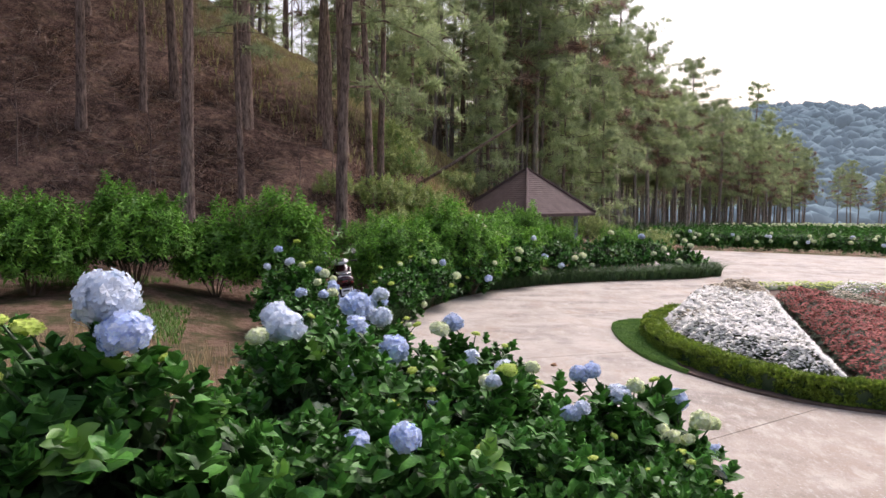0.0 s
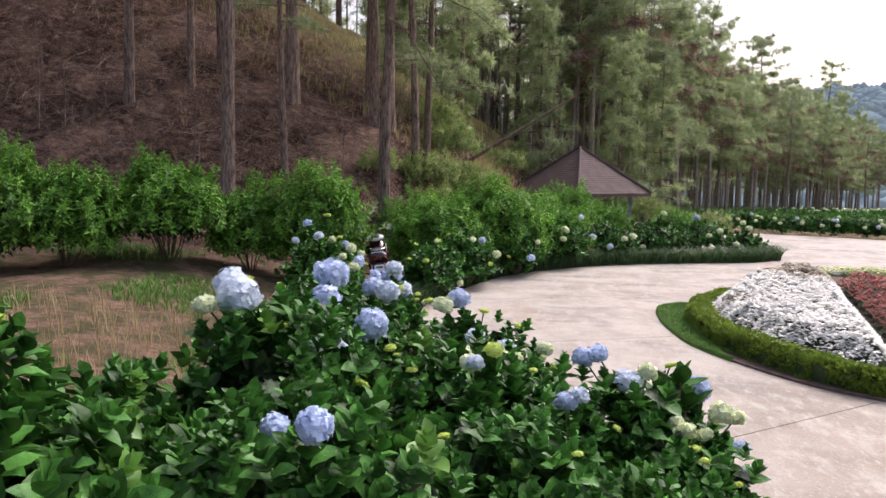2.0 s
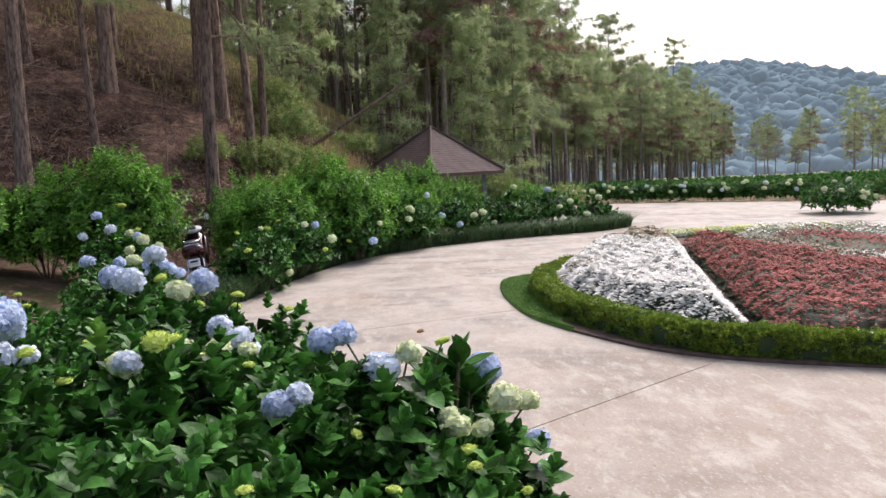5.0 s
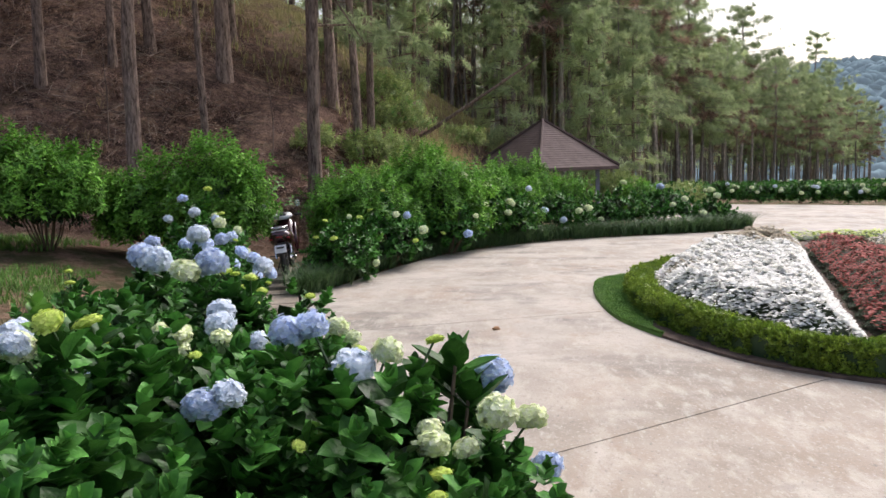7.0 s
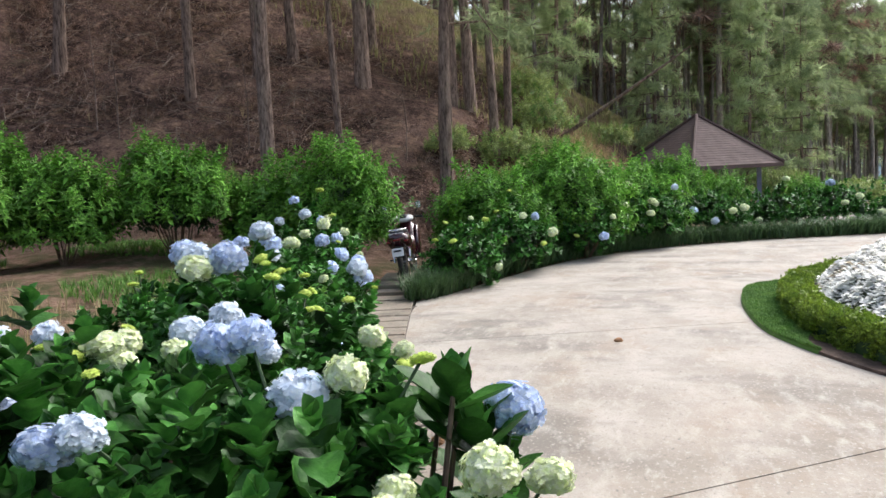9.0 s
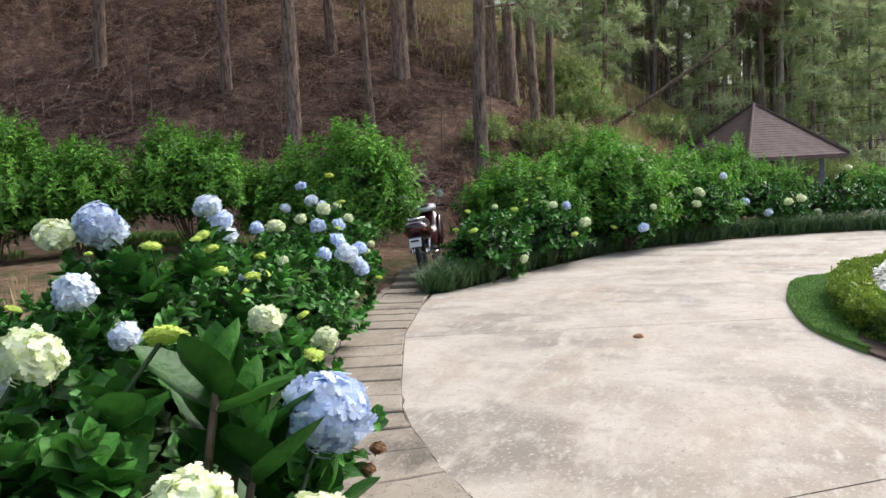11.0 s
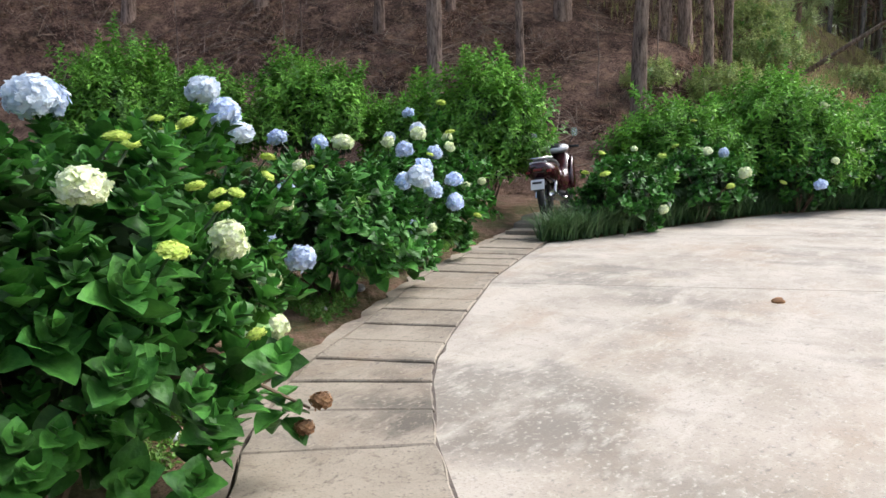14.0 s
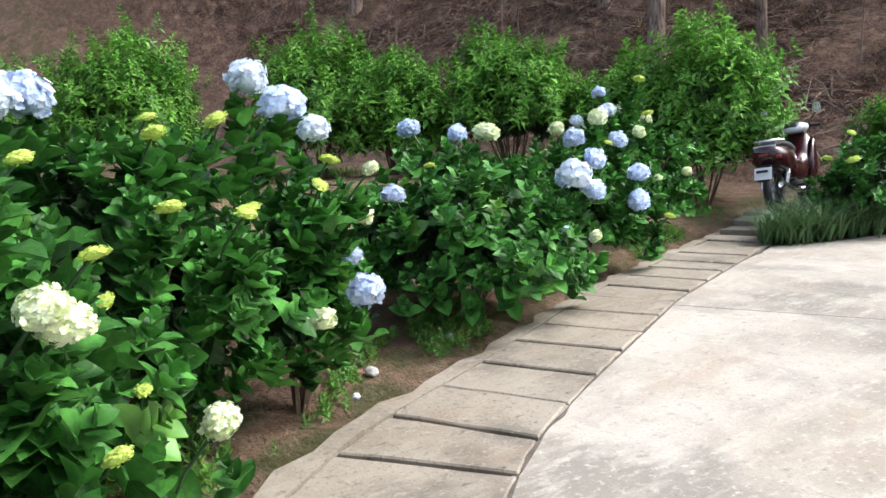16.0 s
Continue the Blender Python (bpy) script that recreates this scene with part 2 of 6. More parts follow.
CREAM = material("cream_petal", (0.70, 0.80, 0.34), (0.93, 0.94, 0.84), 0.6, 9, 40, 0, island=0.14, translucent=0.3, spec=0.2)
PALE = material("pale_petal", (0.70, 0.79, 0.90), (0.86, 0.90, 0.93), 0.6, 9, 40, 0, island=0.12, translucent=0.3, spec=0.2)
LIME = material("lime_bud", (0.46, 0.61, 0.09), (0.71, 0.80, 0.23), 0.6, 9, 40, 0, island=0.2, translucent=0.25, spec=0.2)
DAISY = material("white_daisy", (0.88, 0.87, 0.81), (0.93, 0.92, 0.87), 0.7, 2, 9, 0, island=0.12, translucent=0.2, spec=0.2)
FADED = material("faded_daisy", (0.42, 0.36, 0.25), (0.62, 0.56, 0.44), 0.8, 2, 9, 0, island=0.2, translucent=0.2, spec=0.2)
REDLEAF = material("red_bloom", (0.25, 0.06, 0.045), (0.50, 0.17, 0.14), 0.7, 1.5, 8, 0, island=0.45, translucent=0.2, spec=0.2)
GREYGREEN = material("grey_green_leaf", (0.05, 0.075, 0.035), (0.12, 0.15, 0.08), 0.7, 2, 12, 0, island=0.35, translucent=0.15)
ROOF = material("roof_sheet", (0.08, 0.052, 0.047), (0.135, 0.092, 0.083), 0.85, 3, 40, 0.2, objrand=0.12)
POST = material("painted_post", (0.16, 0.17, 0.24), (0.26, 0.27, 0.36), 0.6, 5, 40, 0.1)
RAIL = material("rail_paint", (0.40, 0.38, 0.34), (0.55, 0.52, 0.47), 0.6, 5, 40, 0.1)
MAROON = material("maroon_paint", (0.026, 0.004, 0.008), (0.048, 0.007, 0.011), 0.25, 5, 60, 0, coat=0.8)
BLACK = material("black_plastic", (0.010, 0.010, 0.011), (0.028, 0.028, 0.03), 0.5, 8, 90, 0.1)
RUBBER = material("tyre_rubber", (0.014, 0.014, 0.014), (0.04, 0.037, 0.034), 0.85, 8, 60, 0.3)
CHROME = material("brushed_metal", (0.55, 0.55, 0.56), (0.75, 0.75, 0.76), 0.25, 8, 90, 0, metal=1.0)
SILVER = material("silver_panel", (0.48, 0.48, 0.50), (0.66, 0.66, 0.68), 0.35, 8, 60, 0)
PLATE = material("number_plate", (0.72, 0.73, 0.74), (0.80, 0.80, 0.80), 0.5, 8, 60, 0)
LENS = material("red_lens", (0.14, 0.012, 0.012), (0.20, 0.016, 0.014), 0.2, 8, 60, 0, coat=0.6)
STONE = material("grey_stone", (0.30, 0.29, 0.27), (0.50, 0.48, 0.45), 0.9, 12, 70, 0.6)
LITTER = material("crumpled_wrapper", (0.70, 0.74, 0.80), (0.82, 0.84, 0.86), 0.35, 12, 70, 0.4)
DEADLEAF = material("dead_leaf", (0.20, 0.10, 0.045), (0.38, 0.22, 0.11), 0.85, 5, 30, 0, island=0.4, translucent=0.15)


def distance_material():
    """Far wooded ridge, its haze painted in by bluish colour and a faint glow."""
    m = material("far_woods_painted_haze", (0.07, 0.12, 0.14), (0.165, 0.23, 0.255), 1.0, 0.035, 0.3, 0, spec=0.0)
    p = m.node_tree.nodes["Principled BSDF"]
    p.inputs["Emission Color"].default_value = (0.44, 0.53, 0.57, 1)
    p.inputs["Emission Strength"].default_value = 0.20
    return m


FARWOODS = distance_material()

# ---------- mesh helpers ----------


def sstep(a, b, v):
    t = np.clip((np.asarray(v, float) - a) / (b - a), 0, 1)
    return t * t * (3 - 2 * t)


def link_mesh(name, V, faces, mats, parent=None, label="", smooth=False, index=None):
    """faces: one (m, k) array or a list of them; index: material slot of each face."""
    faces = [np.asarray(F, np.int32) for F in (faces if isinstance(faces, list) else [faces])]
    me = bpy.data.meshes.new(name)
    V = np.asarray(V, np.float32)
    me.vertices.add(len(V))
    me.vertices.foreach_set("co", V.ravel())
    counts = np.concatenate([np.full(len(F), F.shape[1], np.int32) for F in faces])
    loops = np.concatenate([F.ravel() for F in faces])
    me.loops.add(len(loops))
    me.loops.foreach_set("vertex_index", loops)
    me.polygons.add(len(counts))
    me.polygons.foreach_set("loop_start", np.concatenate([[0], np.cumsum(counts)[:-1]]).astype(np.int32))
    for m in (mats if isinstance(mats, (list, tuple)) else [mats]):
        me.materials.append(m)
    if index is not None:
        me.polygons.foreach_set("material_index", np.asarray(index, np.int32))
    me.polygons.foreach_set("use_smooth", np.full(len(counts), smooth))
    me.update(calc_edges=True)
    ob = new(name, me)
    if parent:
        ob.parent = parent
    if label:
        tagged(ob, label)
    return ob


def part(name, bm, material_, parent, label="", smooth=False):
    me = bpy.data.meshes.new(name)
    bm.to_mesh(me)
    bm.free()
    me.materials.append(material_)
    if smooth:
        me.polygons.foreach_set("use_smooth", [True] * len(me.polygons))
    ob = new(name, me)
    ob.parent = parent
    if label:
        tagged(ob, label)
    return ob


def thing(name, loc, label, category, group="", rz=0.0, kind=""):
    ob = new(name)
    ob.matrix_basis = pose(*loc, 0, 0, rz)
    ob.empty_display_size = 0.2
    return tagged(ob, label, category, group, kind)


def box_bm(size, centre=(0, 0, 0), bevel=0.0, rot=None):
    bm = bmesh.new()
    m = Matrix.Translation(centre) @ (rot or Matrix()) @ Matrix.Diagonal((*size, 1))
    bmesh.ops.create_cube(bm, size=1, matrix=m)
    if bevel:
        bmesh.ops.bevel(bm, geom=bm.edges[:], offset=bevel, segments=2, affect="EDGES", profile=0.6)
    return bm


def tube(points, radii, sides=8):
    """Vertices and quads of a tube along points."""
    P = np.asarray(points, float)
    R = np.asarray(radii, float)
    T = np.gradient(P, axis=0)
    T /= np.linalg.norm(T, axis=1, keepdims=True) + 1e-9
    ref = np.where(np.abs(T[:, 2:3]) > 0.9, [[1.0, 0, 0]], [[0, 0, 1.0]])
    U = np.cross(T, ref)
    U /= np.linalg.norm(U, axis=1, keepdims=True) + 1e-9
    W = np.cross(T, U)
    a = np.linspace(0, 2 * np.pi, sides, endpoint=False)
    V = (P[:, None] + R[:, None, None] * (np.cos(a)[None, :, None] * U[:, None] + np.sin(a)[None, :, None] * W[:, None])).reshape(-1, 3)
    i = np.arange(len(P) - 1)[:, None] * sides
    j = np.arange(sides)[None]
    k = (j + 1) % sides
    return V, np.stack([i + j, i + k, i + sides + k, i + sides + j], -1).reshape(-1, 4)


def joined(pieces):
    Vs, Fs, n = [], [], 0
    for V, F in pieces:
        Vs.append(V)
        Fs.append(np.asarray(F) + n)
        n += len(V)
    return np.concatenate(Vs), np.concatenate(Fs)


def tube_bm(points, radii, sides=8):
    V, F = tube(points, radii, sides)
    bm = bmesh.new()
    vs = [bm.verts.new(v) for v in V]
    for q in F:
        bm.faces.new([vs[i] for i in q])
    bm.faces.new([vs[i] for i in range(sides)])
    bm.faces.new([vs[len(V) - 1 - i] for i in range(sides)])
    return bm


def frames_along(axis, spin):
    """Turns that take +z to each axis, spun about it."""
    A = axis / (np.linalg.norm(axis, axis=1, keepdims=True) + 1e-9)
    ref = np.where(np.abs(A[:, 2:3]) > 0.95, [[1.0, 0, 0]], [[0, 0, 1.0]])
    U = np.cross(ref, A)
    U /= np.linalg.norm(U, axis=1, keepdims=True)
    W = np.cross(A, U)
    c, s = np.cos(spin)[:, None], np.sin(spin)[:, None]
    return np.stack([c * U + s * W, -s * U + c * W, A], -1)


def scatter(V, F, turns, places, sizes):
    """Copies of a small template laid into one set of vertices and faces."""
    n = len(V)
    out = np.einsum("nij,vj->nvi", turns * np.asarray(sizes)[:, None, None], V) + places[:, None]
    return out.reshape(-1, 3), (F[None] + (np.arange(len(places)) * n)[:, None, None]).reshape(-1, F.shape[1])


def leaf_template(width=0.55, fold=0.12, droop=0.25, rows=3):
    """A pointed oval leaf along +y, one unit long."""
    s = np.linspace(0, 1, rows + 1) ** (1.0 if rows < 4 else 0.8)
    w = width * 0.5 * np.sin(np.pi * np.clip(s ** 0.85 * 0.95 + 0.04, 0, 1)) ** 0.75
    w[-1] = 0.03 * width
    V = []
    for a, b in zip(s, w):
        z = -droop * a * a
        rip = 0.018 * math.sin(a * 19) * (rows > 3)
        V += [(-b, a, z + fold * b * 2 + rip), (0, a, z), (b, a, z + fold * b * 2 - rip)]
    F = []
    for r in range(rows):
        o = r * 3
        F += [(o, o + 1, o + 4, o + 3), (o + 1, o + 2, o + 5, o + 4)]
    return np.array(V), np.array(F)


def small_leaf(width=0.5, fold=0.1, droop=0.2):
    """A folded pointed leaf along +y for foliage seen from some way off."""
    return np.array([(0, 0, 0), (width * 0.5, 0.42, fold * width - droop * 0.2), (0, 1, -droop), (-width * 0.5, 0.42, fold * width - droop * 0.2)]), np.array([(0, 1, 2), (0, 2, 3)])


def turn_x(a):
    c, s = np.cos(a), np.sin(a)
    return np.array([[1, 0, 0], [0, c, -s], [0, s, c]])


def turn_z(a):
    c, s = np.cos(a), np.sin(a)
    return np.array([[c, -s, 0], [s, c, 0], [0, 0, 1]])


def rosette(leaf, pairs, lift_top, lift_low, size_top, size_low, rise, seed, per=2):
    """Leaf pairs set crosswise round a shoot tip, young upright leaves on top."""
    r = np.random.default_rng(seed)
    V0, F0 = leaf
    out = []
    for k in range(pairs):
        u = k / max(1, pairs - 1)
        for side in range(per):
            a = side * 2 * np.pi / per + k * np.pi / 2 + r.normal(0, 0.25)
            lift = lift_top + (lift_low - lift_top) * u + r.normal(0, 0.12)
            size = (size_top + (size_low - size_top) * u) * r.uniform(0.85, 1.15)
            V = (V0 * size) @ turn_x(lift).T
            V = V @ turn_z(a).T + (0, 0, -rise * u)
            out.append((V, F0))
    return joined(out)


HYD_LEAF = leaf_template(0.84, 0.22, 0.22, 6)
HYD_SHOOTS = [rosette(HYD_LEAF, 5, 1.3, 0.55, 0.05, 0.112, 0.11, s) for s in range(4)]
SMALL_LEAF = small_leaf(0.46, 0.35, 0.25)
SHRUB_SHOOTS = [rosette(SMALL_LEAF, 6, 1.0, 0.0, 0.045, 0.10, 0.13, 20 + s) for s in range(3)]
HEDGE_SHOOTS = [rosette(small_leaf(0.6, 0.3, 0.1), 5, 1.1, 0.2, 0.022, 0.035, 0.05, 40 + s) for s in range(2)]
FARBUSH_SHOOTS = [rosette(small_leaf(0.6, 0.3, 0.2), 4, 0.9, 0.1, 0.10, 0.17, 0.10, 60 + s) for s in range(2)]


# ---------- lie of the land ----------
def edge_x(y):
    """Outer edge of the drain covers."""
    return np.interp(y, [5, 6.5, 8.4, 9.35, 10.5, 12.3, 14.8, 17.3, 22], [2.6, 1.6, -0.1, -0.7, -1.14, -1.9, -2.65, -3.3, -4.0])


def ground_z(x, y):
    x, y = np.asarray(x, float), np.asarray(y, float)
    bank = 1.35 * sstep(6.6, -0.5, y)
    rise = 0.6 * sstep(0.3, 5, edge_x(y) - x) * (1 - sstep(17, 24, y))
    foot = np.maximum(12, 19.5 + (x + 4) * np.where(x < -4, 0.25, 2.6))
    ridge = 36 + np.maximum(0, (x + 4) * 1.5)
    top = np.clip(2.8 + 0.62 * (1.5 - x), 0, 24)
    hill = np.where(y < ridge, top * np.clip((y - foot) / (ridge - foot), 0, 1), top * (1 - sstep(0, 26, y - ridge)))
    knoll = 0.16 * sstep(15.0, 16.5, y) * (1 - sstep(-2.35, -1.7, x)) * (1 - sstep(19, 21, y))
    shoulder = 14 * sstep(-18, -32, x) * sstep(8, 17, y) * (1 - sstep(40, 60, y))
    return bank + rise + knoll + hill + shoulder - 0.04 * np.maximum(0, y - 40)


def gz(x, y):
    return float(ground_z(x, y))


def bumps(x, y):
    return np.array([noise.noise((a * 0.45, b * 0.45, 0.0)) * 0.16 + noise.noise((a * 1.7, b * 1.7, 3.0)) * 0.11 for a, b in zip(x, y)])


def plaza_mask(x, y):
    """1 where the paving and its beds lie."""
    return (x > edge_x(y) - 0.05) & (y > 5.5) & (y < 40)


def build_ground():
    xs = np.concatenate([[-900, -400, -200, -120, -80], np.arange(-60, -24, 2.0), np.arange(-24, 12, 0.4), np.arange(12, 60, 3.0), [80, 120, 200, 400, 900]])
    ys = np.concatenate([[-300, -80, -30, -12, -6, -3], np.arange(-2, 46, 0.4), np.arange(46, 130, 3.0), [150, 190, 250, 400, 900]])
    X, Y = [g.ravel() for g in np.meshgrid(xs, ys)]
    Z = ground_z(X, Y)
    Z = np.maximum(Z, -16)
    rough = np.where(plaza_mask(X, Y), 0.0, 1.0) * np.where((Y < 60) & (np.abs(X) < 60), 1, 0)
    hilly = np.clip((Y - 17.0 - (X + 4) * np.where(X < -4, 0.25, 2.6)) / 5, 0, 1)
    Z = Z + bumps(X, Y) * rough * (0.35 + 1.3 * hilly)
    Z = np.where(plaza_mask(X, Y), Z - 0.12, Z)
    w, h = len(xs), len(ys)
    i = (np.arange(h - 1)[:, None] * w + np.arange(w - 1)[None]).ravel()
    ob = link_mesh("ground", np.stack([X, Y, Z], -1), np.stack([i, i + 1, i + w + 1, i + w], -1), EARTH, smooth=True)
    zone = ob.data.color_attributes.new("zone", "FLOAT_COLOR", "POINT")
    ridge = 36 + np.maximum(0, (X + 4) * 1.5)
    dry = np.clip(1 - np.abs(Y - ridge + 0.5) / 4, 0, 1) * np.clip((X + 15) / 5, 0, 1) * np.clip((8 - X) / 4, 0, 1)
    green = np.clip(1 - hilly * 1.5, 0, 1) * np.where(X < 0, 0.75, 1.0)
    green = np.where((Y > 40) & (X > 6), 1.0, green)
    zone.data.foreach_set("color", np.stack([hilly, green, dry, np.ones_like(X)], -1).astype(np.float32).ravel())
    return tagged(ob, "red-brown earth and needle-strewn hillside with thin grass", "ground", kind="structure")


build_ground()


# ---------- paving ----------
def inset_poly(pts, lines):
    """A flat panel of the plaza cut by joint lines: (point, inward normal)."""
    bm = bmesh.new()
    bm.faces.new([bm.verts.new((*p, 0)) for p in pts])
    for p, nrm in lines:
        bmesh.ops.bisect_plane(bm, geom=bm.verts[:] + bm.edges[:] + bm.faces[:], plane_co=(*p, 0), plane_no=(*nrm, 0), clear_inner=True)
    bmesh.ops.triangulate(bm, faces=bm.faces[:])
    top = bm.faces[:]
    ext = bmesh.ops.extrude_face_region(bm, geom=top)
    bmesh.ops.translate(bm, verts=[v for v in ext["geom"] if isinstance(v, bmesh.types.BMVert)], vec=(0, 0, -0.14))
    bmesh.ops.recalc_face_normals(bm, faces=bm.faces[:])
    return bm


def strip_x(y):
    """Inner edge of the drain covers, where the plaza begins."""
    return float(np.interp(y, [5.2, 6.5, 7.5, 8.58, 9.44, 10.62, 11.95, 13.76, 15.1], [5.0, 2.85, 1.66, 0.74, 0.20, -0.42, -1.0, -1.6, -1.88]))


BED_FRONT = [(-1.9, 15.2), (-1.55, 16.0), (-1.3, 17.0), (-0.85, 18.6), (-0.22, 20.3), (0.65, 21.6), (1.9, 22.8), (3.5, 23.8), (5.2, 24.4), (6.9, 25.0), (8.0, 25.8), (8.3, 26.6), (7.6, 28.0), (6.0, 30.2), (4.5, 31.0)]
plaza_outline = [(strip_x(y) + 0.03, y) for y in np.arange(6.0, 15.1, 0.35)] + BED_FRONT + [(7.0, 36.3), (10.4, 36.6), (13.9, 35.2), (17.5, 33.2), (24, 30), (27, 20), (26, 8), (20, 6.0)]
paving = thing("pavement", (0, 0, 0), "pale weathered concrete plaza with joints and scuffs", "pavement", kind="structure")
JOINTS = [((2.15, 8.63), (4.46, 10.4)), ((-1.17, 12.32), (2.9, 13.89)), ((0.5, 17.2), (10.0, 21.0)), ((6.0, 30.0), (18.0, 27.2))]


def panel(between_low, between_high):
    lines = []
    for line, sign in ((between_low, 1), (between_high, -1)):
        if line:
            (ax, ay), (bx, by) = line
            nx, ny = -(by - ay), bx - ax
            s = math.hypot(nx, ny)
            nx, ny = sign * nx / s, sign * ny / s
            lines.append(((ax + nx * 0.007, ay + ny * 0.007), (nx, ny)))
    return inset_poly(plaza_outline, lines)


for lo, hi in zip([None] + JOINTS, JOINTS + [None]):
    part("concrete_panel", panel(lo, hi), CONCRETE, paving)

# drain covers along the plaza's edge
drain = thing("drain_cover", (0, 0, 0), "row of worn concrete drain slabs beside the plaza", "drain cover", kind="structure")


def slab_corner(s, off):
    """Point at running length s of the covers, off = 0 outer to 1 inner; covers lie square to the run."""
    y = 7.0 + s * 0.9
    xo = float(edge_x(y))
    xi = strip_x(y) if y < 15.1 else -1.88 - (y - 15.1) * 0.27
    dx = (float(edge_x(y + 0.3)) - float(edge_x(y - 0.3))) / 0.6
    w = 0.66 + 0.14 * float(sstep(10.6, 8.4, y))
    nx, ny = 1.0, -dx
    k = math.hypot(nx, ny)
    cx, cy = xo + 0.12, y
    return cx + nx / k * w * off, cy + ny / k * w * off


random.seed(4)
s = 0.0
while s < 11.4:
    L = 0.4765
    gap = random.choice((0.02, 0.03, 0.045, 0.026))
    tilt = random.uniform(-0.006, 0.006)
    q = [slab_corner(s + gap, 0.0), slab_corner(s + gap, 1.0), slab_corner(s + L - gap * 0.3, 1.0), slab_corner(s + L - gap * 0.3, 0.0)]
    # worn, slightly ragged edges
    q = [tuple(np.array(a) + (np.array(b) - np.array(a)) * u + np.array([random.uniform(-1, 1), random.uniform(-1, 1)]) * 0.007) for a, b in zip(q, q[1:] + q[:1]) for u in (0.0, 0.27, 0.5, 0.76)]
    bm = bmesh.new()
    lift = 0.018 + random.uniform(-0.006, 0.008)
    lift += 0.16 * float(sstep(15.0, 16.5, 7.0 + s * 0.9))
    top = [bm.verts.new((p[0], p[1], lift + tilt * (1 if i < 6 else -1))) for i, p in enumerate(q)]
    low = [bm.verts.new((p[0], p[1], -0.11)) for p in q]
    bm.faces.new(top)
    for i in range(16):
        bm.faces.new((top[i], low[i], low[(i + 1) % 16], top[(i + 1) % 16]))
    bmesh.ops.recalc_face_normals(bm, faces=bm.faces[:])
    bmesh.ops.bevel(bm, geom=[e for e in bm.edges if all(v in top for v in e.verts)], offset=0.008, segments=1, affect="EDGES")
    part("slab", bm, SLAB, drain)
    s += L


def ribbon(pairs, z, thick):
    bm = bmesh.new()
    rows = [[bm.verts.new((*a, z)), bm.verts.new((*b, z)), bm.verts.new((*b, z - thick)), bm.verts.new((*a, z - thick))] for a, b in pairs]
    for r0, r1 in zip(rows, rows[1:]):
        for i in range(4):
            bm.faces.new((r0[i], r0[(i + 1) % 4], r1[(i + 1) % 4], r1[i]))
    bmesh.ops.recalc_face_normals(bm, faces=bm.faces[:])
    return bm


run = np.arange(-0.6, 11.4, 0.2)
wob = [0.035 * math.sin(k * 1.7) + 0.03 * math.sin(k * 3.1) for k in range(len(run))]
part("gutter_bed", ribbon([(slab_corner(k, -0.1), slab_corner(k, 1.2)) for k in run], -0.10, 0.1), MORTAR, drain, "dark gap under the slabs")
part("outer_kerb", ribbon([(slab_corner(k, -0.17 + w), slab_corner(k, -0.015)) for k, w in zip(run, wob)], 0.012, 0.12), SLAB, drain, "narrow chipped concrete kerb")
part("inner_joint", ribbon([(slab_corner(k, 1.015), (strip_x(min(15.1, slab_corner(k, 1.0)[1])) + 0.03 + w * 0.4, slab_corner(k, 1.1)[1])) for k, w in zip(run[:46], wob)], 0.006, 0.1), MORTAR, drain, "rough dark mortar strip")


# ---------- hydrangeas ----------
def head_mesh(name, n, petal, mat, flat, seed, core=0.40):
    """A mophead one unit across: four-petalled florets over a ball."""
    r = np.random.default_rng(seed)
    k = np.arange(n) + 0.5
    z = 1 - 1.75 * k / n
    a = k * 2.399963
    rad = np.sqrt(np.maximum(0, 1 - z * z))
    N = np.stack([rad * np.cos(a), rad * np.sin(a), z], -1)
    lump = np.array([1 + 0.26 * noise.noise(Vector(v) * 2.6 + Vector((seed, 0, 0))) for v in N])
    V = [(0, 0, 0)]
    F = []
    for q in range(4):
        c, s = math.cos(q * math.pi / 2), math.sin(q * math.pi / 2)
        for x, y, h in ((-0.36, 0.32, 0.06), (-0.44, 0.74, 0.14), (0.0, 0.98, 0.05), (0.44, 0.74, 0.14), (0.36, 0.32, 0.06)):
            V.append((x * c - y * s, x * s + y * c, h))
        b = 1 + q * 5
        F += [(0, b + 2, b + 1, b), (0, b + 4, b + 3, b + 2)]
    V, F = np.array(V) * petal, np.array(F)
    axis = N + r.normal(0, 0.33, N.shape)
    P, Q = scatter(V, F, frames_along(axis, r.uniform(0, 6.28, n)), N * (0.455 * lump)[:, None], r.uniform(0.85, 1.15, n))
    P2, Q2 = scatter(V, F, frames_along(axis, r.uniform(0, 6.28, n)), N * (0.40 * lump)[:, None], r.uniform(0.85, 1.1, n))
    bm = bmesh.new()
    bmesh.ops.create_icosphere(bm, subdivisions=2, radius=core)
    bm.verts.ensure_lookup_table()
    C = np.array([v.co[:] for v in bm.verts])
    T = np.array([[v.index for v in f.verts] for f in bm.faces])
    bm.free()
    allv = np.concatenate([P, P2, C]) * (1, 1, flat)
    ob = link_mesh(name, allv, [np.concatenate([Q, Q2 + len(P)]), T + len(P) + len(P2)], mat)
    me = ob.data
    bpy.data.objects.remove(ob)
    return me


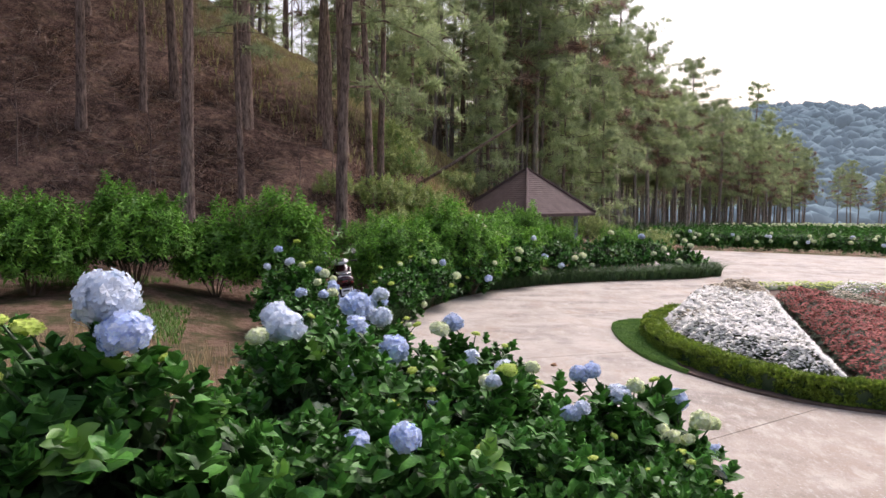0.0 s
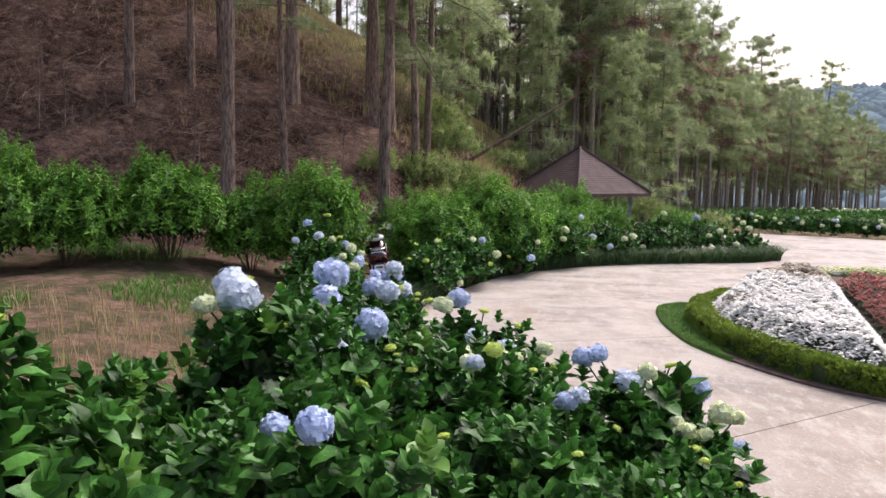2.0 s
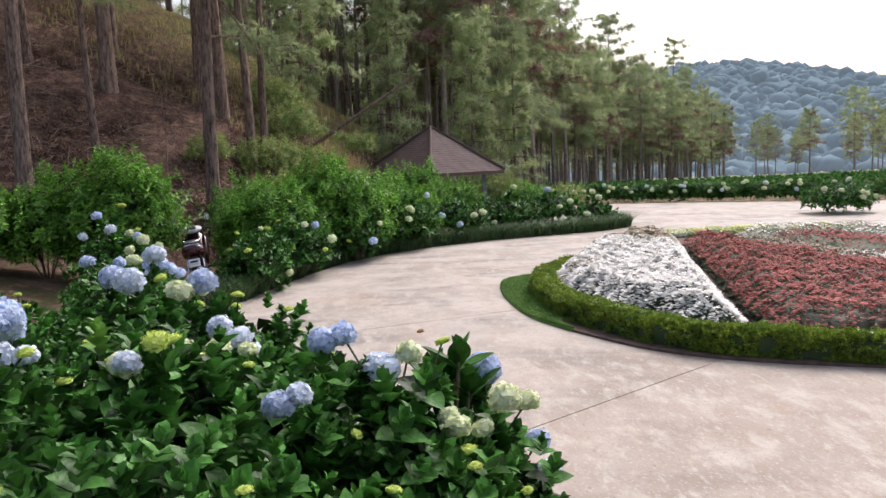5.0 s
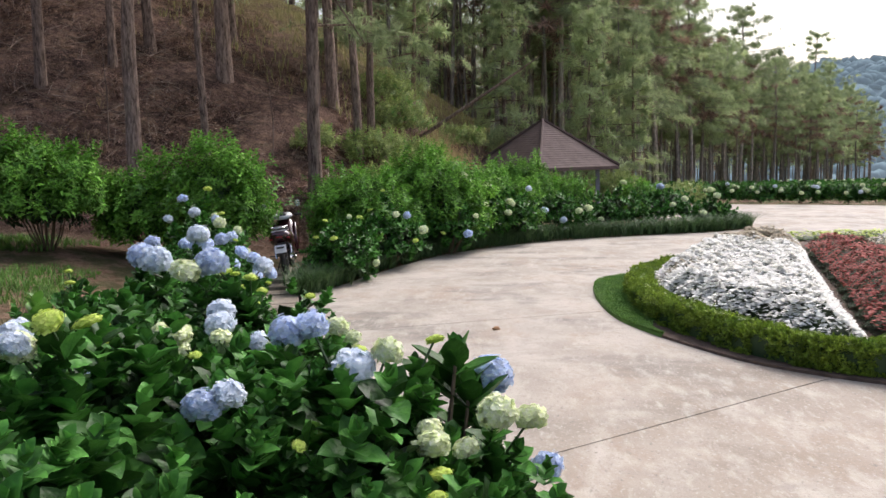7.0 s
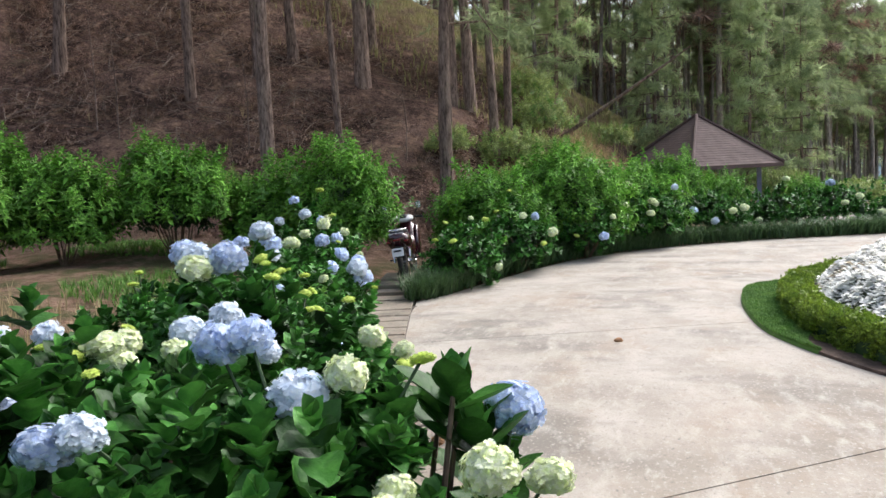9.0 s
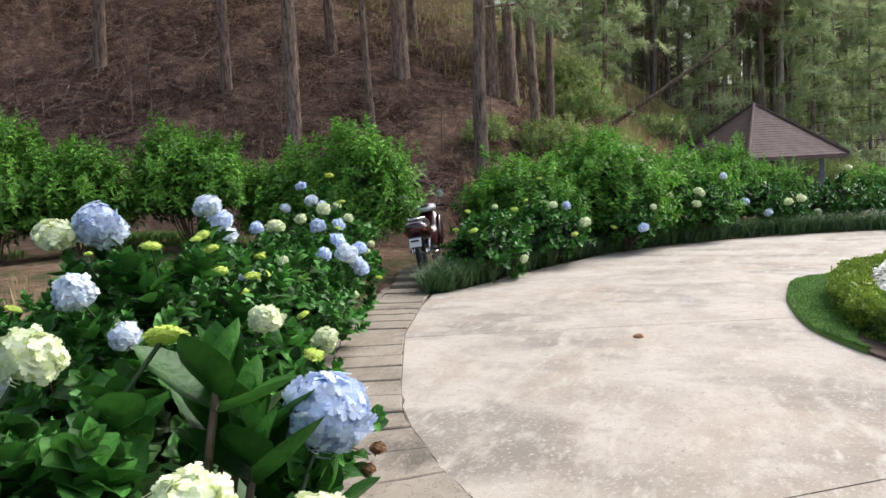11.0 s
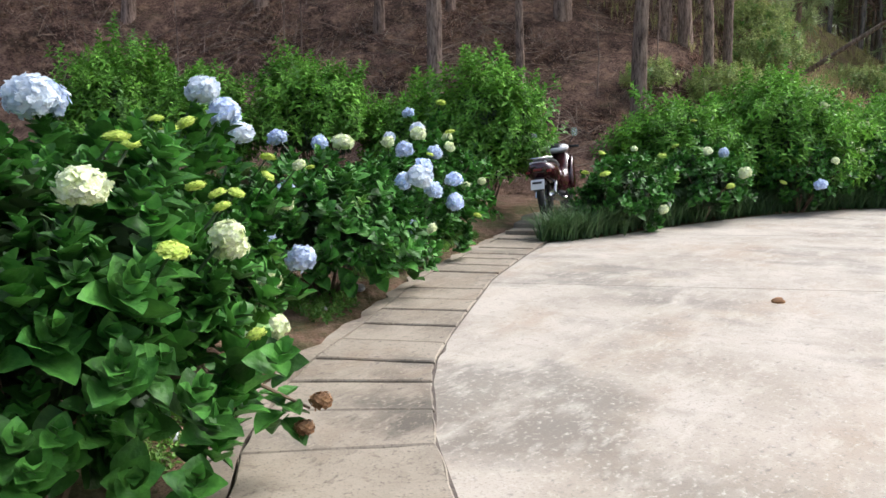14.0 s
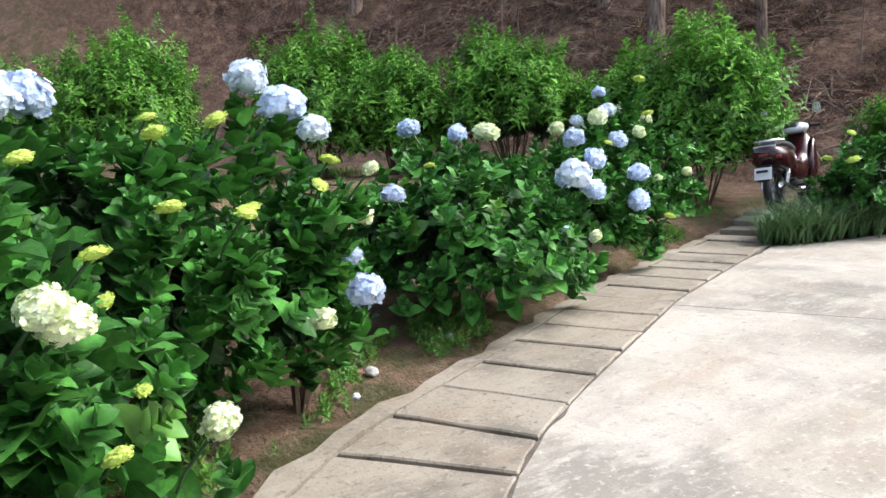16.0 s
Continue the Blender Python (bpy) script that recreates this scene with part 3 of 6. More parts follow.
HEADS = {
    "b": [head_mesh("blue_head", 120, 0.118, BLUE, 0.95, s) for s in (1, 2, 3)],
    "p": [head_mesh("pale_head", 120, 0.118, PALE, 0.95, s) for s in (7, 8)],
    "w": [head_mesh("cream_head", 110, 0.115, CREAM, 0.86, s) for s in (4, 5)],
    "y": [head_mesh("lime_head", 90, 0.085, LIME, 0.5, s) for s in (6, 9)],
}
HEAD_LABEL = {"b": "blue mophead", "p": "pale whitish blue mophead", "w": "cream and green mophead", "y": "lime-green flower bud cluster"}


def dome_points(n, radii, seed, low=-0.35, shell=(0.72, 1.03), lumps=0.16):
    r = np.random.default_rng(seed)
    z = r.uniform(low, 1, n)
    a = r.uniform(0, 2 * np.pi, n)
    s = np.sqrt(1 - z * z)
    D = np.stack([s * np.cos(a), s * np.sin(a), z], -1)
    f = np.array([1 + lumps * noise.noise(Vector(d) * 2.4 + Vector((seed * 3.7, 0, 0))) for d in D])
    k = r.uniform(shell[0], shell[1], n) * f * np.where(r.random(n) < 0.06, 1.12, 1.0)
    return D, D * k[:, None] * np.asarray(radii)


def flower_shoot(px, py, pz):
    """Tip and foot of the shoot that bears a flower head."""
    out = math.hypot(px, py)
    pull = max(0.0, out - 0.22) / (out + 1e-6)
    return np.array([px, py, pz]), np.array([px * pull, py * pull, max(0.05, pz - 0.36)])


def bush(name, label, category, x, y, rx, ry, h, shoots, leaf, density, seed, heads=(), group="", inner=True, size=1.0, young=0.035, low=-0.35, stems=9, lumps=0.16):
    """A rounded bush: leafy shoots over an uneven dome, inner leaves coloured dark for shade, woody stems and its
    flower heads.
    """
    z0 = gz(x, y)
    root = thing(name, (x, y, z0), label, category, group)
    r = np.random.default_rng(seed)
    centre = np.array([0, 0, h * 0.45])
    radii = np.array([rx, ry, h * 0.55])
    area = 4 * rx * ry + 3.2 * (rx + ry) * h * 0.55
    n = int(density * area)
    D, P = dome_points(n, radii, seed, low=low, shell=(0.62, 1.05), lumps=lumps)
    # a shoot that ends in a flower bears no leaves above or just outside it
    for hx, hy, hz, dia, kind in heads:
        head = np.array([hx - x, hy - y, hz - z0])
        away = head - centre
        away[2] = max(away[2], 0.35 * h)
        away /= np.linalg.norm(away)
        rel = P + centre - head
        along_ = rel @ away
        wide = np.linalg.norm(rel - along_[:, None] * away, axis=1)
        keep = ~((along_ > -0.1 * dia - 0.02) & (wide < dia * 0.5 + (0.03 if kind == "y" else 0.07)))
        D, P = D[keep], P[keep]
    n = len(P)
    axis = D * 0.7 + (0, 0, 0.75) + r.normal(0, 0.3, D.shape)
    pieces, index = [], []
    pick = r.integers(0, len(shoots), n)
    for k, (V, F) in enumerate(shoots):
        m = pick == k
        if m.any():
            pieces.append(scatter(V, F, frames_along(axis[m], r.uniform(0, 6.28, m.sum())), P[m] + centre, r.uniform(0.75, 1.2, m.sum()) * size))
            fresh = np.repeat(r.random(m.sum()) < young, len(F))
            index.append(fresh.astype(int))
    if heads and h > 0.7:
        # leaves along the flowering shoots
        under = []
        for hx, hy, hz, dia, kind in heads:
            head, foot = flower_shoot(hx - x, hy - y, hz - z0)
            for f in (0.30, 0.45, 0.62, 0.80, 0.95):
                under.append(head + (foot - head) * max(f, 0.5 * dia / 0.42 + 0.06) + (0, 0, 0.04 * f))
        under = np.array(under) + r.normal(0, 0.03, (len(under), 3))
        V, F = shoots[1]
        pieces.append(scatter(V, F, frames_along(np.array([0, 0, 1.0]) + r.normal(0, 0.25, under.shape), r.uniform(0, 6.28, len(under))), under, r.uniform(0.8, 1.15, len(under)) * size))
        index.append(np.zeros(len(F) * len(under), int))
    V, F = joined(pieces)
    V[:, 2] = np.maximum(V[:, 2], 0.01)
    tagged(link_mesh("foliage", V, F, [leaf, LEAF_YOUNG], root, index=np.concatenate(index), smooth=True), kind="stuff")
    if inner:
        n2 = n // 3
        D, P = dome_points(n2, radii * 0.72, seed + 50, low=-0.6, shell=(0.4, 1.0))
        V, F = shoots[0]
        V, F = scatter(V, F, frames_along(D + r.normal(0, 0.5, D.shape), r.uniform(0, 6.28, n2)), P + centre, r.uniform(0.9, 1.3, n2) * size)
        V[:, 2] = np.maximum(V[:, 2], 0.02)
        tagged(link_mesh("inner_foliage", V, F, LEAF_SHADE, root, "inner leaves with shade put into their dark colour"), kind="stuff")
    for k in range(stems):
        a = r.uniform(0, 6.28)
        d = np.array([math.cos(a) * rx, math.sin(a) * ry, 0]) * r.uniform(0.25, 0.85)
        top = d + (0, 0, h * r.uniform(0.45, 0.8))
        mid = d * 0.45 + (0, 0, h * 0.3)
        b = np.array([d[0] * 0.1, d[1] * 0.1, -0.05])
        V, F = tube([b, (b + mid) / 2 + r.normal(0, 0.02, 3), mid, (mid + top) / 2 + r.normal(0, 0.03, 3), top], np.linspace(0.016, 0.006, 5), 5)
        link_mesh("stem", V, F, TWIG, root)
    for hx, hy, hz, dia, kind in heads:
        kind = "p" if kind == "b" and r.random() < 0.5 else kind.lower()
        me = HEADS[kind][r.integers(0, len(HEADS[kind]))]
        ob = new("flower_head", me)
        ob.parent = root
        local = np.array([hx - x, hy - y, hz - z0])
        lean = Vector((local[0] / rx, local[1] / ry, 0)) * 22
        ob.matrix_basis = pose(*local, -lean.y + r.normal(0, 8), lean.x + r.normal(0, 8), r.uniform(0, 360)) @ Matrix.Diagonal((dia * r.uniform(0.95, 1.12), dia * r.uniform(0.88, 1.05), dia * r.uniform(0.82, 1.0), 1))
        tagged(ob, HEAD_LABEL[kind])
        foot = flower_shoot(*local)[1]
        V, F = tube([foot, (foot + local) / 2 + (0, 0, 0.05), local], [0.008, 0.006, 0.005], 5)
        link_mesh("flower_stalk", V, F, LEAF_SHADE, root)
    return root


def hydrangea(x, y, rx, ry, h, seed, heads=(), density=58, group="hydrangeas beside the drain", label="hydrangea bush with glossy green leaves and blue mopheads", **more):
    return bush("hydrangea_bush", label, "hydrangea", x, y, rx, ry, h, HYD_SHOOTS, LEAF_HYD, density, seed, heads, group, **{"lumps": 0.32, **more})


# bushes between the path and the drain, then those in the bed along the plaza
hydrangea(-1.3, 2.6, 0.65, 0.55, 1.0, 101, [(-1.20, 2.64, 2.44, 0.23, "p"), (-1.11, 2.57, 2.35, 0.16, "B"), (-1.40, 2.55, 2.37, 0.10, "y"), (-1.52, 2.60, 2.38, 0.07, "y"), (-1.05, 2.75, 2.24, 0.06, "y"), (-1.45, 2.45, 2.24, 0.06, "y")], label="hydrangea bush with one tall pale blue mophead")
hydrangea(-0.45, 3.5, 0.6, 0.5, 0.95, 123, [(-0.53, 3.53, 1.71, 0.12, "B"), (-0.30, 3.22, 1.83, 0.13, "B"), (-0.62, 3.60, 1.66, 0.07, "y"), (-0.15, 3.55, 1.66, 0.06, "y")])
hydrangea(-1.5, 3.85, 0.55, 0.5, 0.85, 127, [(-1.30, 3.60, 1.55, 0.07, "y"), (-1.65, 3.80, 1.62, 0.06, "y")], density=50)
hydrangea(-1.0, 4.95, 0.55, 0.65, 1.32, 102, [(-0.81, 5.51, 2.00, 0.21, "B"), (-0.80, 5.25, 1.89, 0.20, "B"), (-0.55, 5.43, 1.71, 0.21, "B"), (-1.12, 4.75, 1.98, 0.24, "p"), (-1.20, 4.86, 2.03, 0.18, "p"), (-1.25, 4.63, 1.95, 0.12, "w"), (-0.80, 5.10, 1.65, 0.10, "p"), (-0.91, 4.64, 1.50, 0.17, "w"), (-0.51, 4.95, 1.49, 0.09, "y"), (-0.96, 5.00, 1.78, 0.08, "y"), (-0.42, 5.35, 1.60, 0.08, "y"), (-0.66, 4.90, 1.58, 0.09, "y"), (-1.28, 5.30, 1.98, 0.10, "y"), (-1.10, 5.42, 1.94, 0.07, "y")])
hydrangea(0.1, 5.65, 0.75, 0.7, 1.33, 103, [(0.07, 5.06, 1.60, 0.12, "w"), (0.17, 5.31, 1.63, 0.10, "y"), (0.22, 5.90, 1.45, 0.13, "w"), (-0.28, 5.97, 1.20, 0.13, "B"), (0.20, 5.03, 1.69, 0.11, "y"), (0.10, 5.00, 1.62, 0.10, "p"), (-0.11, 5.80, 1.26, 0.12, "b"), (0.16, 5.82, 1.43, 0.08, "y"), (0.12, 6.08, 1.35, 0.13, "w"), (-0.06, 6.36, 1.36, 0.12, "w"), (0.31, 6.15, 1.38, 0.10, "w"), (0.23, 6.34, 1.40, 0.14, "p"), (0.42, 5.60, 1.44, 0.06, "y"), (-0.30, 5.40, 1.46, 0.07, "y")])
hydrangea(1.05, 5.6, 0.55, 0.5, 1.24, 104, [(0.73, 5.77, 1.49, 0.14, "B"), (0.82, 5.80, 1.51, 0.13, "B"), (1.00, 5.73, 1.36, 0.165, "p"), (1.13, 5.78, 1.41, 0.13, "w"), (0.60, 5.22, 1.36, 0.13, "B"), (0.68, 5.25, 1.39, 0.12, "p"), (1.33, 5.54, 1.12, 0.14, "w"), (1.45, 5.57, 1.10, 0.11, "w"), (1.36, 5.44, 1.05, 0.10, "y"), (0.90, 5.30, 1.20, 0.06, "y"), (1.30, 5.95, 1.42, 0.09, "y")])
kerb_bush = hydrangea(1.5, 5.8, 0.45, 0.46, 1.0, 105, [(1.56, 5.67, 1.20, 0.16, "w"), (1.69, 5.83, 1.13, 0.14, "w"), (1.76, 5.95, 0.89, 0.12, "B"), (1.52, 6.18, 1.21, 0.19, "B"), (1.30, 5.67, 1.13, 0.11, "w"), (1.79, 5.82, 0.78, 0.12, "p"), (1.62, 5.42, 0.86, 0.06, "y")], low=-0.7)
hydrangea(0.25, 4.6, 0.8, 0.65, 1.0, 106, [(0.02, 4.14, 1.50, 0.07, "y"), (0.62, 4.40, 1.36, 0.06, "y")])
hydrangea(1.25, 5.2, 0.5, 0.45, 0.85, 107, [(1.38, 5.23, 1.06, 0.07, "y"), (1.05, 4.95, 1.10, 0.06, "y")])
drain_bush = hydrangea(-0.02, 7.5, 0.72, 0.75, 1.38, 108, [(-0.19, 7.32, 1.57, 0.20, "B"), (-0.30, 7.20, 1.54, 0.18, "w"), (-0.02, 7.00, 1.33, 0.16, "p"), (0.17, 7.04, 1.16, 0.12, "p"), (0.54, 7.42, 1.16, 0.16, "w"), (0.52, 7.93, 0.98, 0.12, "w"), (0.47, 7.98, 0.93, 0.12, "w"), (0.63, 7.63, 0.97, 0.10, "y"), (0.24, 8.40, 0.54, 0.12, "w"), (0.30, 8.10, 1.05, 0.08, "y"), (0.02, 7.39, 1.47, 0.09, "y"), (0.30, 7.70, 1.30, 0.08, "y"), (0.50, 8.05, 0.62, 0.07, "y"), (-0.13, 8.05, 1.28, 0.08, "y")], low=-0.65)
hydrangea(-1.6, 7.75, 0.62, 0.58, 0.92, 124, [(-1.65, 7.62, 1.09, 0.20, "p"), (-1.30, 7.20, 1.12, 0.08, "y"), (-1.05, 7.60, 1.15, 0.08, "y")], density=44)
hydrangea(-2.25, 9.3, 0.6, 0.6, 0.95, 126, [(-2.10, 9.00, 1.20, 0.09, "y"), (-2.35, 9.40, 1.24, 0.08, "y")], density=44)
hydrangea(-1.0, 6.65, 0.5, 0.5, 1.0, 125, [(-1.04, 6.66, 1.29, 0.14, "p"), (-0.70, 6.40, 1.24, 0.08, "y"), (-0.60, 6.75, 1.22, 0.07, "y")], density=44)
hydrangea(-1.1, 8.45, 0.7, 0.75, 1.34, 109, [(-1.09, 8.28, 1.50, 0.21, "B"), (-0.92, 8.12, 1.49, 0.21, "p"), (-0.95, 8.97, 1.39, 0.12, "y"), (-0.78, 9.01, 1.02, 0.11, "y"), (-1.04, 9.17, 1.57, 0.18, "p"), (-1.06, 9.32, 1.46, 0.18, "B"), (-1.14, 9.42, 1.46, 0.17, "B"), (-1.20, 9.58, 1.34, 0.15, "p"), (-0.59, 8.58, 1.34, 0.10, "y"), (-0.36, 8.53, 1.09, 0.10, "y"), (-0.44, 8.84, 1.04, 0.09, "y"), (-0.34, 8.38, 0.50, 0.07, "y"), (-0.40, 8.30, 0.80, 0.08, "y"), (-0.70, 8.60, 1.40, 0.07, "y")], low=-0.65)
hydrangea(-1.12, 9.35, 0.34, 0.34, 1.1, 110, [(-0.95, 9.65, 0.93, 0.15, "w"), (-1.22, 9.77, 0.68, 0.12, "B"), (-0.63, 9.46, 0.62, 0.19, "B"), (-0.68, 9.26, 0.52, 0.14, "w"), (-0.84, 9.44, 1.20, 0.09, "y"), (-0.71, 9.31, 1.10, 0.08, "y"), (-0.75, 9.60, 1.15, 0.08, "w")], low=-0.3, density=34)
hydrangea(-1.95, 11.1, 0.9, 0.9, 1.12, 111, [(-2.33, 11.00, 1.33, 0.16, "B"), (-2.06, 11.22, 1.28, 0.14, "B"), (-1.97, 11.41, 1.28, 0.18, "w"), (-1.30, 11.58, 0.98, 0.23, "p"), (-1.27, 11.74, 0.87, 0.17, "B"), (-1.50, 11.70, 0.53, 0.18, "B"), (-1.42, 11.92, 0.52, 0.11, "w"), (-1.85, 12.10, 0.92, 0.17, "b"), (-1.53, 10.27, 0.95, 0.14, "B"), (-1.60, 10.60, 1.10, 0.07, "y")], low=-0.4)
hydrangea(-2.65, 12.95, 0.75, 0.85, 1.12, 112, [(-2.14, 12.52, 1.20, 0.19, "B"), (-2.28, 13.25, 1.16, 0.18, "B"), (-1.93, 13.08, 0.89, 0.18, "B"), (-1.89, 13.03, 0.66, 0.20, "B"), (-1.86, 12.45, 1.04, 0.18, "b"), (-2.40, 12.60, 1.28, 0.14, "w"), (-2.38, 13.10, 1.36, 0.18, "w"), (-2.32, 13.60, 1.22, 0.13, "w"), (-2.52, 13.32, 1.40, 0.13, "B"), (-2.05, 13.50, 0.80, 0.10, "w"), (-2.10, 12.90, 1.15, 0.08, "y"), (-1.85, 13.40, 0.50, 0.10, "y")], low=-0.4)
hydrangea(-3.3, 14.7, 0.7, 0.8, 1.3, 113, [(-3.44, 14.38, 1.64, 0.15, "B"), (-3.20, 14.23, 1.44, 0.18, "p"), (-3.09, 14.73, 1.33, 0.15, "w"), (-2.62, 14.79, 0.78, 0.12, "w"), (-3.18, 14.73, 1.77, 0.14, "y"), (-2.90, 14.50, 1.40, 0.12, "y"), (-3.60, 14.20, 1.35, 0.14, "p")])
hydrangea(-1.6, 16.9, 0.7, 0.8, 1.05, 115, [(-0.94, 16.72, 0.33, 0.14, "w"), (-1.59, 16.26, 0.82, 0.14, "y"), (-1.94, 16.41, 0.83, 0.12, "y"), (-1.47, 17.01, 1.14, 0.11, "w"), (-1.87, 16.82, 1.09, 0.11, "y")], density=30, group="hydrangeas in the plaza bed", label="hydrangea bush with white and pale blue mopheads")
hydrangea(-1.0, 18.6, 0.8, 0.9, 1.15, 116, [(-0.81, 18.27, 1.08, 0.15, "w"), (-0.61, 18.40, 1.05, 0.17, "b"), (-0.29, 18.37, 0.76, 0.21, "w"), (-1.61, 18.63, 1.01, 0.16, "y"), (-1.37, 18.51, 1.16, 0.12, "y"), (-0.40, 18.01, 0.59, 0.13, "y"), (-1.12, 18.57, 1.54, 0.10, "y")], density=30, group="hydrangeas in the plaza bed", label="hydrangea bush with white and pale blue mopheads")
hydrangea(0.0, 20.8, 0.9, 0.9, 1.3, 117, [(0.48, 20.04, 0.51, 0.20, "b"), (-0.05, 19.90, 0.55, 0.13, "y"), (0.34, 20.83, 1.76, 0.20, "w"), (0.64, 20.29, 0.88, 0.14, "w")], density=30, group="hydrangeas in the plaza bed", label="hydrangea bush with white and pale blue mopheads")
hydrangea(1.2, 22.8, 0.9, 0.9, 1.35, 118, [(0.42, 22.89, 1.64, 0.19, "w"), (0.90, 22.88, 1.41, 0.19, "w"), (1.35, 22.12, 1.08, 0.19, "w"), (1.32, 21.94, 0.82, 0.17, "w"), (0.75, 22.77, 1.46, 0.20, "w"), (0.78, 22.17, 1.01, 0.17, "w"), (1.41, 22.10, 1.04, 0.17, "w"), (1.32, 21.95, 0.83, 0.19, "w"), (1.82, 22.84, 1.35, 0.17, "b")], density=30, group="hydrangeas in the plaza bed", label="hydrangea bush with white and pale blue mopheads")
hydrangea(2.6, 24.6, 1.0, 0.9, 1.2, 119, [(2.24, 23.81, 0.75, 0.20, "b"), (2.72, 23.71, 0.49, 0.20, "b"), (2.76, 23.82, 0.22, 0.20, "b"), (3.13, 23.87, 0.71, 0.20, "w"), (3.40, 24.15, 0.76, 0.24, "w")], density=30, group="hydrangeas in the plaza bed", label="hydrangea bush with white and pale blue mopheads")
hydrangea(4.2, 25.6, 1.0, 1.0, 1.2, 120, [(4.49, 25.66, 1.37, 0.18, "w"), (3.77, 24.72, 0.41, 0.18, "w")], density=30, group="hydrangeas in the plaza bed", label="hydrangea bush with white and pale blue mopheads")
hydrangea(5.8, 26.6, 1.0, 1.1, 1.2, 121, [(5.66, 26.61, 1.19, 0.24, "b"), (5.83, 25.55, 0.73, 0.18, "w"), (6.19, 25.75, 0.87, 0.19, "w")], density=30, group="hydrangeas in the plaza bed", label="hydrangea bush with white and pale blue mopheads")
hydrangea(7.1, 26.7, 0.8, 0.8, 0.85, 122, [(6.74, 25.99, 0.44, 0.24, "w"), (7.30, 26.75, 0.89, 0.23, "w"), (7.13, 26.82, 1.06, 0.19, "w")], density=30, group="hydrangeas in the plaza bed", label="hydrangea bush with white and pale blue mopheads")


def shrub(x, y, rx, ry, h, seed, density=82, group="clipped shrubs", label="dense bright green leafy shrub", **more):
    return bush("shrub", label, "shrub", x, y, rx, ry, h, SHRUB_SHOOTS, LEAF_SHRUB, density, seed, (), group, young=0.10, lumps=0.5, **more)


# row of shrubs at the foot of the hill
shrub(-4.1, 17.4, 1.15, 1.0, 2.4, 201, size=1.5, stems=8)
shrub(-5.5, 17.3, 0.9, 0.8, 1.8, 202, size=1.5)
shrub(-6.9, 16.4, 1.2, 1.0, 2.05, 203, size=1.5, low=-0.1, stems=16)
shrub(-8.4, 15.2, 1.05, 0.95, 2.0, 204, size=1.5)
shrub(-9.5, 14.5, 1.25, 1.1, 2.35, 205, size=1.5)
shrub(-11.2, 11.9, 1.45, 1.2, 2.4, 206, size=1.5)
shrub(-12.9, 9.6, 1.4, 1.2, 2.4, 207, size=1.5)
# shrubs in the bed along the plaza
shrub(-1.75, 19.8, 1.15, 1.05, 2.0, 211, size=1.5)
shrub(-0.5, 21.2, 1.4, 1.2, 2.3, 212, size=1.5)
shrub(0.7, 23.7, 1.3, 1.2, 1.9, 213, size=1.5)
shrub(1.75, 26.6, 0.85, 0.8, 2.2, 214, size=1.2, low=0.0)
shrub(2.9, 27.8, 0.8, 0.8, 1.65, 215, size=1.2)
shrub(-2.6, 23.3, 1.4, 1.3, 1.9, 216, size=1.2, density=45)
shrub(-0.9, 26.0, 1.4, 1.3, 1.7, 217, size=1.5, density=40)
shrub(5.6, 29.6, 1.0, 0.9, 1.4, 218, size=1.5, density=40)


def blades(name, points, length, width, mat, seed, parent=None, label="", per=7, spread=0.5, kind="stuff", category=""):
    """Tufts of bent blades at ground points."""
    r = np.random.default_rng(seed)
    V = np.array([(-0.5, 0, 0), (0.5, 0, 0), (0.4, 0.18, 0.55), (-0.4, 0.18, 0.55), (0.0, 0.62, 0.92)])
    P = np.repeat(np.asarray(points, float), per, axis=0)
    n = len(P)
    size = r.uniform(0.65, 1.15, n)
    a = r.uniform(0, 6.28, n)
    lean = r.uniform(0.2, 1.2, n) * spread * 2
    c, s = np.cos(a), np.sin(a)
    X = V[None, :, 0] * width
    Y = V[None, :, 1] * (length * size * lean)[:, None]
    Z = V[None, :, 2] * (length * size)[:, None]
    out = np.stack([X * c[:, None] - Y * s[:, None] + P[:, 0:1], X * s[:, None] + Y * c[:, None] + P[:, 1:2], Z + P[:, 2:3]], -1).reshape(-1, 3)
    o = np.arange(n)[:, None] * 5
    ob = link_mesh(name, out, [o + [0, 1, 2, 3], o + [3, 2, 4]], mat, parent)
    return tagged(ob, label, category, kind=kind)


def along(pts, step, inward, seed, jitter=0.1):
    """Points scattered in a band beside a line."""
    r = np.random.default_rng(seed)
    P = np.array(pts)
    seg = np.linalg.norm(np.diff(P, axis=0), axis=1)
    L = np.concatenate([[0], np.cumsum(seg)])
    n = int(L[-1] / step)
    t = r.uniform(0, L[-1], n)
    q = np.stack([np.interp(t, L, P[:, 0]), np.interp(t, L, P[:, 1])], -1)
    d = np.stack([np.interp(t + 0.2, L, P[:, 0]), np.interp(t + 0.2, L, P[:, 1])], -1) - np.stack([np.interp(t - 0.2, L, P[:, 0]), np.interp(t - 0.2, L, P[:, 1])], -1)
    d /= np.linalg.norm(d, axis=1, keepdims=True) + 1e-9
    off = r.uniform(inward[0], inward[1], n)
    q = q + np.stack([-d[:, 1], d[:, 0]], -1) * off[:, None] + r.normal(0, jitter, (n, 2)) * 0.3
    return np.stack([q[:, 0], q[:, 1], ground_z(q[:, 0], q[:, 1]) * 0.0 + 0.0], -1)


skirt = along([(-1.6, 15.7)] + BED_FRONT[1:13], 0.007, (0.02, 0.8), 5)
blades("mondo_grass", skirt, 0.46, 0.015, MONDO, 6, label="dark mondo grass edging along the bed", per=6, spread=1.0, category="edging grass")
